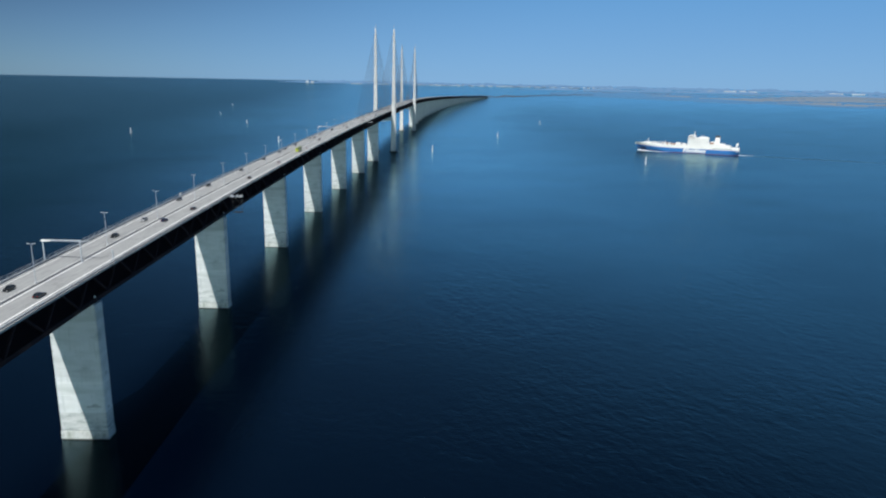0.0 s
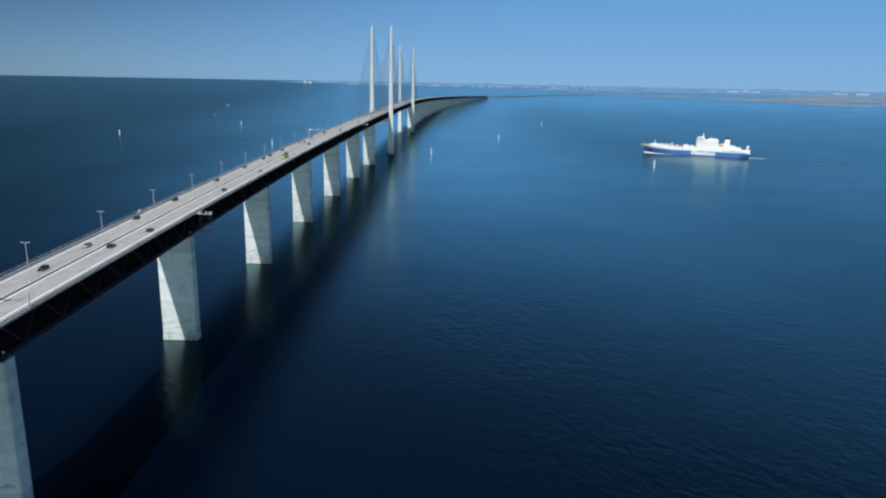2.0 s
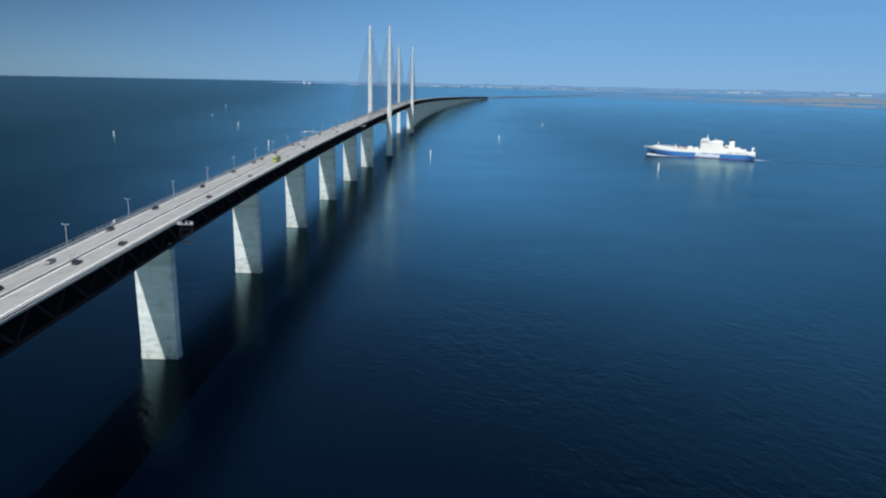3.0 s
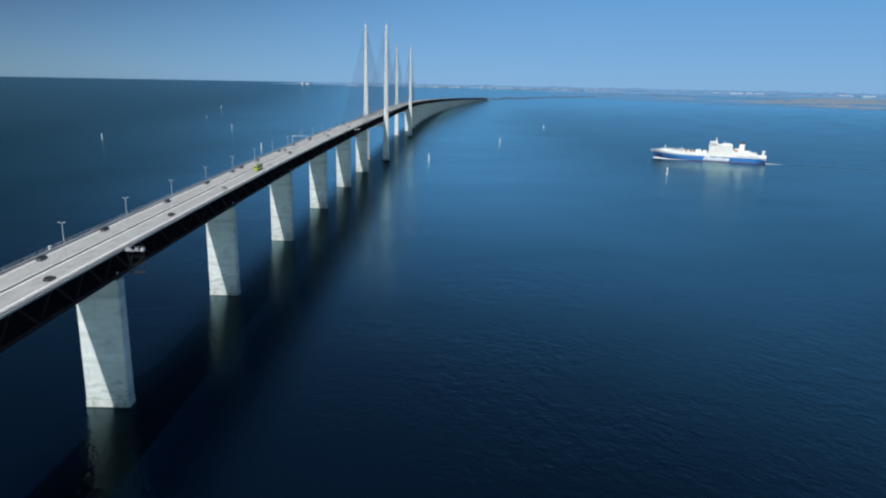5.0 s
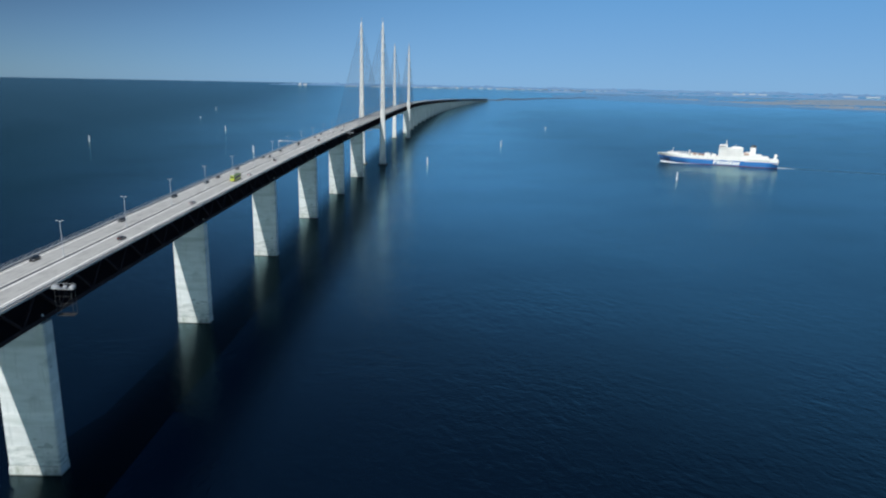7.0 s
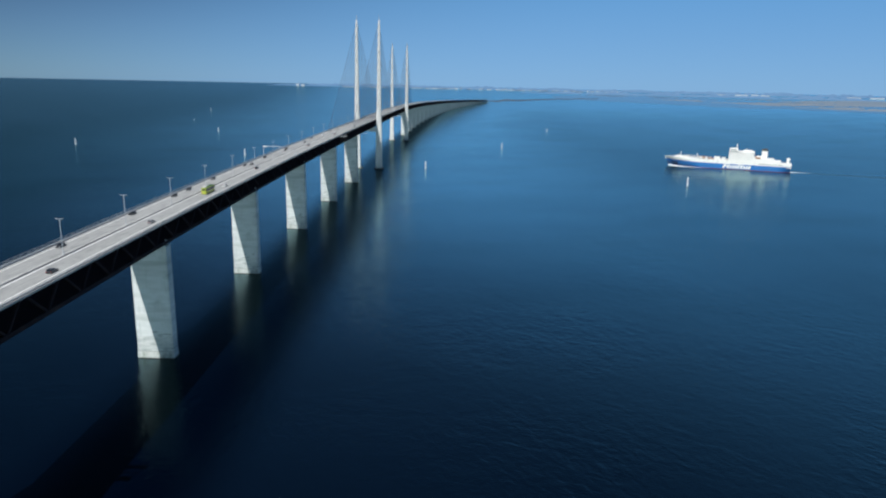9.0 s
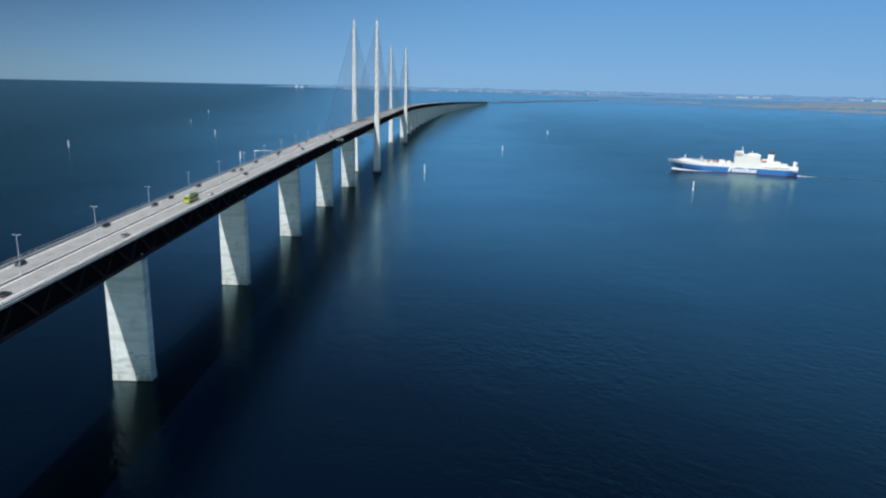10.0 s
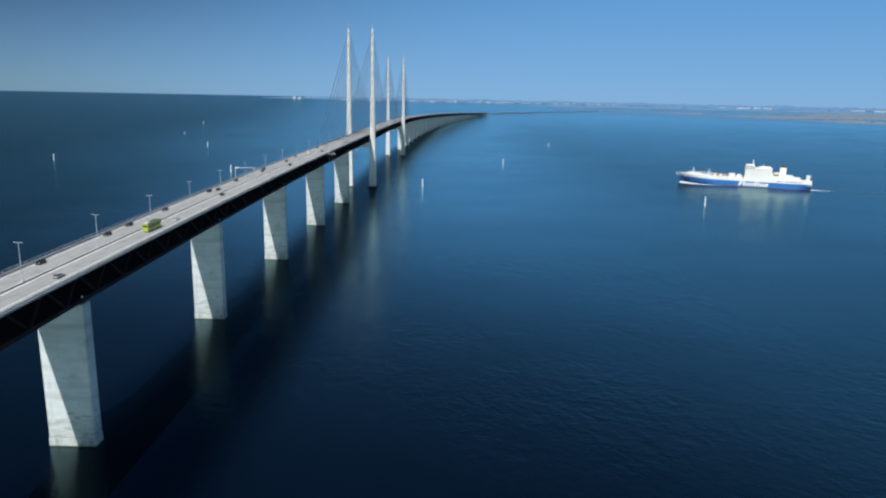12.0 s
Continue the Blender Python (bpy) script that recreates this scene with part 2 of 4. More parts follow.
M_CABLE = material("cable_sheath", (0.07, 0.08, 0.10), 0.5, tints=[(0.05, 2, (0.10, 0.11, 0.13), 0.4, 0.7, ONE)])
M_WHITE = material("white_paint", (0.80, 0.79, 0.75), 0.45, tints=[(0.08, 5, (0.70, 0.69, 0.66), 0.5, 0.8, (1, 1, 0.4))])
M_BEACON = material("beacon_white", (0.86, 0.87, 0.87), 0.4, tints=[(0.5, 3, (0.72, 0.73, 0.72), 0.5, 0.75, (1, 1, 0.4))])
M_BLUE = material("hull_blue", (0.014, 0.135, 0.39), 0.4, tints=[(0.06, 5, (0.018, 0.155, 0.42), 0.45, 0.75, (1, 1, 0.3))])
M_BOW_SHADE = material("bow_shade_navy", (0.008, 0.030, 0.085), 0.5, tints=[(0.2, 4, (0.012, 0.045, 0.12), 0.4, 0.7, ONE)])
M_RED = material("boot_topping", (0.20, 0.03, 0.025), 0.5, tints=[(0.2, 4, (0.12, 0.03, 0.03), 0.4, 0.7, ONE)])
M_BLACK = material("black_paint", (0.02, 0.02, 0.022), 0.5, tints=[(0.5, 3, (0.035, 0.035, 0.035), 0.4, 0.7, ONE)])
M_DECK = material("ship_deck", (0.30, 0.17, 0.11), 0.8, tints=[(0.15, 4, (0.22, 0.14, 0.10), 0.4, 0.7, ONE)])
M_BOAT = material("orange_brown_paint", (0.42, 0.22, 0.12), 0.6, tints=[(0.3, 3, (0.32, 0.18, 0.11), 0.4, 0.7, ONE)])
M_PORT = material("port_glass", (0.16, 0.18, 0.20), 0.2, tints=[(0.5, 2, (0.10, 0.12, 0.14), 0.4, 0.7, ONE)])
M_GLASS = material("dark_glass", (0.015, 0.02, 0.025), 0.08, tints=[(0.3, 2, (0.02, 0.025, 0.03), 0.4, 0.7, ONE)])
M_TYRE = material("tyre_rubber", (0.02, 0.02, 0.02), 0.85, tints=[(3, 2, (0.03, 0.03, 0.03), 0.4, 0.7, ONE)])
M_RIM = material("wheel_alloy", (0.45, 0.46, 0.47), 0.35, 0.8)
M_HEAD = material("headlight_glass", (0.75, 0.76, 0.78), 0.15)
M_TAIL = material("tail_light_red", (0.45, 0.02, 0.015), 0.2)
M_LIME = material("lime_paint", (0.47, 0.50, 0.09), 0.35, tints=[(0.4, 3, (0.34, 0.47, 0.04), 0.4, 0.7, ONE)])
M_LIME_DARK = material("green_paint", (0.07, 0.13, 0.03), 0.4, tints=[(0.4, 3, (0.05, 0.10, 0.025), 0.4, 0.7, ONE)])
CAR_PAINT = [material(n, c, 0.3, 0.1, tints=[(0.8, 2, tuple(v * 0.85 for v in c), 0.4, 0.7, ONE)]) for n, c in (
    ("car_black", (0.015, 0.016, 0.018)), ("car_graphite", (0.05, 0.052, 0.057)), ("car_white", (0.78, 0.78, 0.77)),
    ("car_silver", (0.35, 0.36, 0.37)), ("car_navy", (0.02, 0.03, 0.07)))]
M_FOAM = material("foam", (0.80, 0.84, 0.86), 0.8, tints=[(0.4, 5, (0.45, 0.58, 0.66), 0.45, 0.65, (0.3, 1, 1))])
# distance haze is mixed into the marsh and headland colours as blue-grey
M_MARSH = material("hazy_salt_marsh", (0.175, 0.225, 0.28), 0.95, tints=[
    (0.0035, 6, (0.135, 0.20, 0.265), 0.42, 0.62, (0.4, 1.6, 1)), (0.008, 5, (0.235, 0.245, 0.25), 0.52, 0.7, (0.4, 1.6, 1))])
M_HEADLAND = material("hazy_headland", (0.045, 0.085, 0.13), 0.95, tints=[(0.006, 5, (0.065, 0.105, 0.15), 0.45, 0.7, (0.4, 1.6, 1))])
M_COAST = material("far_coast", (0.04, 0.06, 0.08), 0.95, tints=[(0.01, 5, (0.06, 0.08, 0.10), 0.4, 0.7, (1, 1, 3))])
# town colours carry a blue tint painted in for the distance haze
M_TOWN = material("hazy_far_walls", (0.24, 0.33, 0.44), 0.9, tints=[(0.02, 3, (0.31, 0.40, 0.50), 0.4, 0.7, ONE)])
M_SHED = material("hazy_pale_sheds", (0.42, 0.48, 0.55), 0.8, tints=[(0.02, 3, (0.36, 0.43, 0.51), 0.4, 0.7, ONE)])
M_TOWN_DARK = material("hazy_far_dark", (0.12, 0.18, 0.26), 0.9, tints=[(0.02, 3, (0.15, 0.21, 0.29), 0.4, 0.7, ONE)])


# the coast's blue glow stands in for the haze in front of it
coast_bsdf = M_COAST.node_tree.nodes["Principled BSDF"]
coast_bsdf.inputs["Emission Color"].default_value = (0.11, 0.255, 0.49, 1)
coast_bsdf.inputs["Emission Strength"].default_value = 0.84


def sea_material():
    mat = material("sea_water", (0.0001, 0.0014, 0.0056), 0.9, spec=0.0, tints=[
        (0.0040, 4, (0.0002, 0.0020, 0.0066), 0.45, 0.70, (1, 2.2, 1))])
    nt = mat.node_tree
    bsdf = nt.nodes["Principled BSDF"]
    coord = nt.nodes["Texture Coordinate"]

    def field(size, long, turn, detail, distortion=0.0):
        """Noise with cells size metres wide and long times as long, its crests turned by some degrees."""
        mp = nt.nodes.new("ShaderNodeMapping")
        mp.vector_type = "TEXTURE"
        mp.inputs["Rotation"].default_value = (0, 0, radians(turn))
        mp.inputs["Scale"].default_value = (size * long, size, size)
        nt.links.new(coord.outputs["Object"], mp.inputs["Vector"])
        tex = nt.nodes.new("ShaderNodeTexNoise")
        tex.inputs["Scale"].default_value = 1.0
        tex.inputs["Detail"].default_value = detail
        tex.inputs["Distortion"].default_value = distortion
        nt.links.new(mp.outputs[0], tex.inputs["Vector"])
        return tex.outputs["Fac"]

    def ranged(source, low, high, to_low, to_high):
        node = nt.nodes.new("ShaderNodeMapRange")
        node.interpolation_type = "SMOOTHSTEP"
        node.inputs["From Min"].default_value, node.inputs["From Max"].default_value = low, high
        node.inputs["To Min"].default_value, node.inputs["To Max"].default_value = to_low, to_high
        nt.links.new(source, node.inputs["Value"])
        return node.outputs[0]

    def times(a, b):
        node = nt.nodes.new("ShaderNodeMath")
        node.operation = "MULTIPLY"
        for i, v in enumerate((a, b)):
            if isinstance(v, float):
                node.inputs[i].default_value = v
            else:
                nt.links.new(v, node.inputs[i])
        return node.outputs[0]

    # gusts: patches of stronger and weaker ripples
    gusts = ranged(field(70.0, 1.6, 20, 3), 0.38, 0.62, 0.32, 1.0)
    level = nt.nodes.new("ShaderNodeCombineXYZ")
    level.inputs["Z"].default_value = 1.0
    normal = level.outputs[0]
    # wave length, crest length over wave length, height, crest direction, detail
    for size, long, height, turn, detail in WAVES:
        bp = nt.nodes.new("ShaderNodeBump")
        bp.inputs["Distance"].default_value = height
        nt.links.new(field(size, long, turn, detail, 0.7), bp.inputs["Height"])
        if size < 30:
            nt.links.new(gusts, bp.inputs["Strength"])
        nt.links.new(normal, bp.inputs["Normal"])
        normal = bp.outputs[0]
    nt.links.new(normal, bsdf.inputs["Normal"])
    gloss = nt.nodes.new("ShaderNodeBsdfGlossy")
    gloss.inputs["Color"].default_value = SEA_GLOSS
    gloss.inputs["Roughness"].default_value = 0.21
    nt.links.new(normal, gloss.inputs["Normal"])
    # the mirror grows towards the horizon as on a level sheet, with some of the waves' own slope in it
    blend = nt.nodes.new("ShaderNodeMix")
    blend.data_type = "VECTOR"
    blend.inputs["Factor"].default_value = WAVE_IN_MIRROR
    nt.links.new(level.outputs[0], blend.inputs["A"])
    nt.links.new(normal, blend.inputs["B"])
    fresnel = nt.nodes.new("ShaderNodeFresnel")
    fresnel.inputs["IOR"].default_value = 1.46
    nt.links.new(blend.outputs["Result"], fresnel.inputs["Normal"])
    # the mirror is weakened towards the west, standing in for lens vignetting
    place = nt.nodes.new("ShaderNodeSeparateXYZ")
    nt.links.new(coord.outputs["Object"], place.inputs[0])
    drift = nt.nodes.new("ShaderNodeMath")
    drift.operation = "MULTIPLY_ADD"
    drift.inputs[1].default_value = 120.0
    nt.links.new(field(330.0, 2.5, 15, 5), drift.inputs[0])
    nt.links.new(place.outputs["X"], drift.inputs[2])
    # weakened towards the east as well, the same vignetting put into the reflection
    east_fade = nt.nodes.new("ShaderNodeMath")
    east_fade.operation = "SUBTRACT"
    east_fade.inputs[0].default_value = 1.0
    nt.links.new(times(ranged(drift.outputs[0], *EAST_FADE), ranged(place.outputs["Y"], 900.0, 4300.0, 1.0, 0.25)), east_fade.inputs[1])
    calm = times(ranged(drift.outputs[0], *WEST_FADE), east_fade.outputs[0])
    # the near west mirrors less, easing off further out
    near_west_fade = nt.nodes.new("ShaderNodeMath")
    near_west_fade.operation = "SUBTRACT"
    near_west_fade.inputs[0].default_value = 1.0
    nt.links.new(times(ranged(drift.outputs[0], *NEAR_WEST_FADE), ranged(place.outputs["Y"], -100.0, 1900.0, 0.62, 0.0)), near_west_fade.inputs[1])
    calm = times(calm, near_west_fade.outputs[0])
    # the mirror weakens off the pylons and strengthens again further out
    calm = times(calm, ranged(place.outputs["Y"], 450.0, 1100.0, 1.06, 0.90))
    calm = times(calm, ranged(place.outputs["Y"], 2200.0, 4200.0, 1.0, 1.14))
    slicks = ranged(field(95.0, 1.5, 24, 5), 0.35, 0.70, 1.03, 0.95)
    # the body colour turns a lighter teal beyond the bridge
    west_teal = nt.nodes.new("ShaderNodeMix")
    west_teal.data_type = "RGBA"
    nt.links.new(bsdf.inputs["Base Color"].links[0].from_socket, west_teal.inputs["B"])
    west_teal.inputs["A"].default_value = (0.0004, 0.0095, 0.0140, 1)
    nt.links.new(ranged(drift.outputs[0], -330.0, 80.0, 0.0, 1.0), west_teal.inputs["Factor"])
    nt.links.new(west_teal.outputs["Result"], bsdf.inputs["Base Color"])
    # mirror dimmed by hand for the bridge's dark reflection and shade, bending east with it
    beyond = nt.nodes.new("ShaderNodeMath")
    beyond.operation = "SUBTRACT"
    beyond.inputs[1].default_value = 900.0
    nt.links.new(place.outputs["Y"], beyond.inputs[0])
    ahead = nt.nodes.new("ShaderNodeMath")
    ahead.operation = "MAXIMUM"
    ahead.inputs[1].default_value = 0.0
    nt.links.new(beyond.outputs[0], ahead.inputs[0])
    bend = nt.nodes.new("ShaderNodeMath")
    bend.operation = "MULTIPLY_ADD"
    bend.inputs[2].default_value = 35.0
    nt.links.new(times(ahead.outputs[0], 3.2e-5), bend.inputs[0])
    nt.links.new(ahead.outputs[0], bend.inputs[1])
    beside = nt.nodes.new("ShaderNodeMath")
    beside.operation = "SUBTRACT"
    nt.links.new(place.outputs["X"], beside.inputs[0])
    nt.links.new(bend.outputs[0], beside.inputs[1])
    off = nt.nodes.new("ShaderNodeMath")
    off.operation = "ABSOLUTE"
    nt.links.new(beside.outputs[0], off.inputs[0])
    bridge_dim = nt.nodes.new("ShaderNodeMath")
    bridge_dim.operation = "SUBTRACT"
    bridge_dim.inputs[0].default_value = 1.0
    nt.links.new(times(ranged(off.outputs[0], *BRIDGE_DIM), ranged(place.outputs["Y"], 2200.0, 3600.0, 1.0, 0.0)), bridge_dim.inputs[1])
    calm = times(calm, bridge_dim.outputs[0])
    share = times(times(fresnel.outputs[0], calm), slicks)
    both = nt.nodes.new("ShaderNodeMixShader")
    nt.links.new(share, both.inputs[0])
    nt.links.new(bsdf.outputs[0], both.inputs[1])
    nt.links.new(gloss.outputs[0], both.inputs[2])
    nt.links.new(both.outputs[0], nt.nodes["Material Output"].inputs["Surface"])
    return mat


WAVES = ((46.0, 1.5, 0.16, -60, 2), (10.0, 1.2, 0.23, -60, 3), (4.0, 1.3, 0.17, -52, 1), (2.4, 1.4, 0.08, -30, 2))
SEA_GLOSS = (0.66, 0.95, 0.995, 1)
WAVE_IN_MIRROR = 0.4
WEST_FADE = (-770.0, 130.0, 0.62, 1.66)
NEAR_WEST_FADE = (-280.0, -20.0, 1.0, 0.0)
EAST_FADE = (130.0, 560.0, 0.0, 0.46)
BRIDGE_DIM = (10.0, 44.0, 0.78, 0.0)
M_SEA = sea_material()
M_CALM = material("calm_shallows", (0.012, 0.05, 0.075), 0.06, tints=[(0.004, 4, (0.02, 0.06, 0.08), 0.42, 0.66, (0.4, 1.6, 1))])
M_CALM.node_tree.nodes["Principled BSDF"].inputs["IOR"].default_value = 1.333
M_WAKE = material("churned_water", (0.003, 0.028, 0.034), 0.30, tints=[(0.05, 4, (0.004, 0.022, 0.034), 0.45, 0.7, (0.3, 1, 1))])

# ---- the sea ----
bm = bmesh.new()
radii = [0.0, 40.0, 90.0, 150.0, 230.0, 330.0, 460.0, 640.0, 880.0, 1200.0, 1500.0, 1800.0]
while radii[-1] < 27000.0:
    radii.append(radii[-1] * 1.05)
radii.append(float(D_TABLE[-1]))
rings = []
for r in radii[1:]:
    rings.append([bm.verts.new(far((EYE.x + r * math.sin(a * math.pi / 90), EYE.y + r * math.cos(a * math.pi / 90), 0))) for a in range(180)])
mid = bm.verts.new((EYE.x, EYE.y, 0))
for i in range(180):
    bm.faces.new((mid, rings[0][i], rings[0][(i + 1) % 180]))
for a, b in zip(rings, rings[1:]):
    for i in range(180):
        bm.faces.new((a[i], a[(i + 1) % 180], b[(i + 1) % 180], b[i]))
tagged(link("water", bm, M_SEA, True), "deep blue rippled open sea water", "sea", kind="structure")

# ---- the bridge ----
Y0, Y1 = -640.0, 5000.0
deck = thing("bridge_deck", "long pale grey road deck of a sea bridge", "bridge")
part("slab", swept([(-12, -0.45), (-12, 0.0), (12, 0.0), (12, -0.45), (7.2, -0.95), (-7.2, -0.95)], Y0, Y1), M_SLAB, deck, "pale concrete deck slab")
part("road_surface", swept(rect(-10.9, -0.26, 0.004, 0.03), Y0, Y1), M_ROAD, deck, "worn light grey asphalt")
part("road_surface", swept(rect(0.26, 10.9, 0.004, 0.03), Y0, Y1), M_ROAD, deck, "worn light grey asphalt")
post = mesh_of("rail_post", beam(bmesh.new(), (0, 0, 0), (0, 0, 1.32), 0.1, 0.1), M_GUARD)
for s in (-1, 1):
    part("kerb", swept(rect(min(s * 10.9, s * 11.95), max(s * 10.9, s * 11.95), 0.004, 0.16), Y0, Y1), M_SLAB, deck)
    # added dark strips, no real part, to draw the dark line along each edge
    edge = 11.48 if s > 0 else -10.62
    part("gutter", swept(rect(edge - 0.2, edge + 0.2, *((0.164, 0.175) if s > 0 else (0.034, 0.045))), Y0, Y1), M_DARK_STRIP, deck, "dark strip along the deck edge")
    part("parapet", swept(rect(s * 11.1 - 0.16, s * 11.1 + 0.16, 0.16, 0.62), Y0, Y1), M_PARAPET, deck, "grey steel parapet")
    part("edge_line", swept(rect(s * (9.15 - 0.1 * (1 + s)) - 0.24 - 0.07 * s, s * (9.15 - 0.1 * (1 + s)) + 0.24 + 0.07 * s, 0.034, 0.04), Y0, Y1), M_LINE, deck, "white painted edge line")
    part("edge_line", swept(rect(*((0.78, 1.28) if s > 0 else (-1.34, -1.18)), 0.034, 0.04), Y0, Y1), M_LINE, deck, "white painted edge line")
    for z in (0.80, 1.40):
        part("guard_rail", swept(rect(s * 11.85 - 0.05, s * 11.85 + 0.05, z - 0.05, z + 0.05), Y0, 1700), M_GUARD, deck)
    bm = bmesh.new()
    y = Y0
    while y < 1300:
        if -160 < y < 420:
            share("rail_post", post, deck, Matrix.Translation(line(y, s * 11.85, 0.16)))
        else:
            a = line(y, s * 11.85, 0.16)
            beam(bm, a, a + Vector((0, 0, 1.32)), 0.1, 0.1)
        y += 4.0
    tagged(part("rail_post", bm, M_GUARD, deck), kind="stuff")
part("median_barrier", swept([(-0.17, 0.0), (-0.1, 0.15), (-0.07, 0.4), (0.07, 0.4), (0.1, 0.15), (0.17, 0.0)], Y0, Y1), M_BARRIER, deck, "low dark grey median crash barrier")

TRUSS_TOP, TRUSS_LOW = -1.35, -11.2


def truss(length, m):
    """One span of the steel truss, its start at the road's centre."""
    t = thing("truss_span", "dark painted steel truss span carrying the road deck", "bridge truss", "truss spans of the bridge", m)
    n = max(1, round(length / 20.0))
    p = length / n
    for s in (-1, 1):
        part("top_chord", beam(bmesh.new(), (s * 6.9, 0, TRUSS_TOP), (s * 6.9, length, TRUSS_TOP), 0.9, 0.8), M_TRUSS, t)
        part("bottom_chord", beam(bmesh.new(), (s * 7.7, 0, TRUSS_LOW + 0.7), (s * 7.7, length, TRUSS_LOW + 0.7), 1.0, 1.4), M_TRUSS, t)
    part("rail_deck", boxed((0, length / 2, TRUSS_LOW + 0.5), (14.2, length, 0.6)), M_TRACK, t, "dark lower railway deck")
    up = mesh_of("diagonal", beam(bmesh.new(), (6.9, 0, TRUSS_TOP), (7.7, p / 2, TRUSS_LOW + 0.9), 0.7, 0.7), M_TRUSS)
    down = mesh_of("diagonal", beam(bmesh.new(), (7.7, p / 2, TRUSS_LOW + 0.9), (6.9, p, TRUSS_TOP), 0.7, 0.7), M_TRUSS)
    for i in range(n):
        for s in (1, -1):
            for me in (up, down):
                share("diagonal", me, t, Matrix.Translation((0, i * p, 0)) @ Matrix.Diagonal((s, 1, 1, 1)))
    return t


def span_pose(y0, y1):
    """Frame of a span between two piers, stretched to reach from one to the other."""
    a, b = far(line(y0)), far(line(y1))
    k = (shrink(line(y0)) + shrink(line(y1))) / 2
    ahead = b - a
    side = Vector((ahead.y, -ahead.x, 0)).normalized()
    up = side.cross(ahead).normalized()
    m = Matrix.Identity(4)
    for i in range(3):
        m[i][0], m[i][1], m[i][2], m[i][3] = side[i] * k, ahead[i] / 140.0, up[i] * k, a[i]
    return m


first = truss(140.0, span_pose(-560, -420))
for y in PIERS[:-1]:
    copy_thing(first, span_pose(y, y + 140))
ENDS = [700.0, 847.0, 1098.0, 1349.0, 1499.0]
for a, b in zip(ENDS, ENDS[1:]):
    t = truss(b - a, None)
    m = span_pose(a, b)
    t.matrix_basis = m @ Matrix.Diagonal((1, 140.0 / (b - a), 1, 1))

# far spans: the same section with fewer members
far_span = thing("truss_span", "dark painted steel truss span carrying the road deck", "bridge truss", "truss spans of the bridge", span_pose(1499, 1639))
for s in (-1, 1):
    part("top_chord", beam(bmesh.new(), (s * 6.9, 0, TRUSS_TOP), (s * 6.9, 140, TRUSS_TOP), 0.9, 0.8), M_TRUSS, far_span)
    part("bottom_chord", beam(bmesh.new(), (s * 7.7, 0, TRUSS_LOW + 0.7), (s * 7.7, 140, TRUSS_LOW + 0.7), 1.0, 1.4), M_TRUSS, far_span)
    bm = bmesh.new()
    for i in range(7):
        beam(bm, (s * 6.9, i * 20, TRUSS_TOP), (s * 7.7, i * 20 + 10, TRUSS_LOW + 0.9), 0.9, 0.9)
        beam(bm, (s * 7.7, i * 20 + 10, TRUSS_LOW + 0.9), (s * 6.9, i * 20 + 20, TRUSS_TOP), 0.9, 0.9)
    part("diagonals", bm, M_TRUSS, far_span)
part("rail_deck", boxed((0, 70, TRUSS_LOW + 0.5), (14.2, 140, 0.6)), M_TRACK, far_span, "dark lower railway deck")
for y in FAR_PIERS[1:-1]:
    copy_thing(far_span, span_pose(y, y + 140))


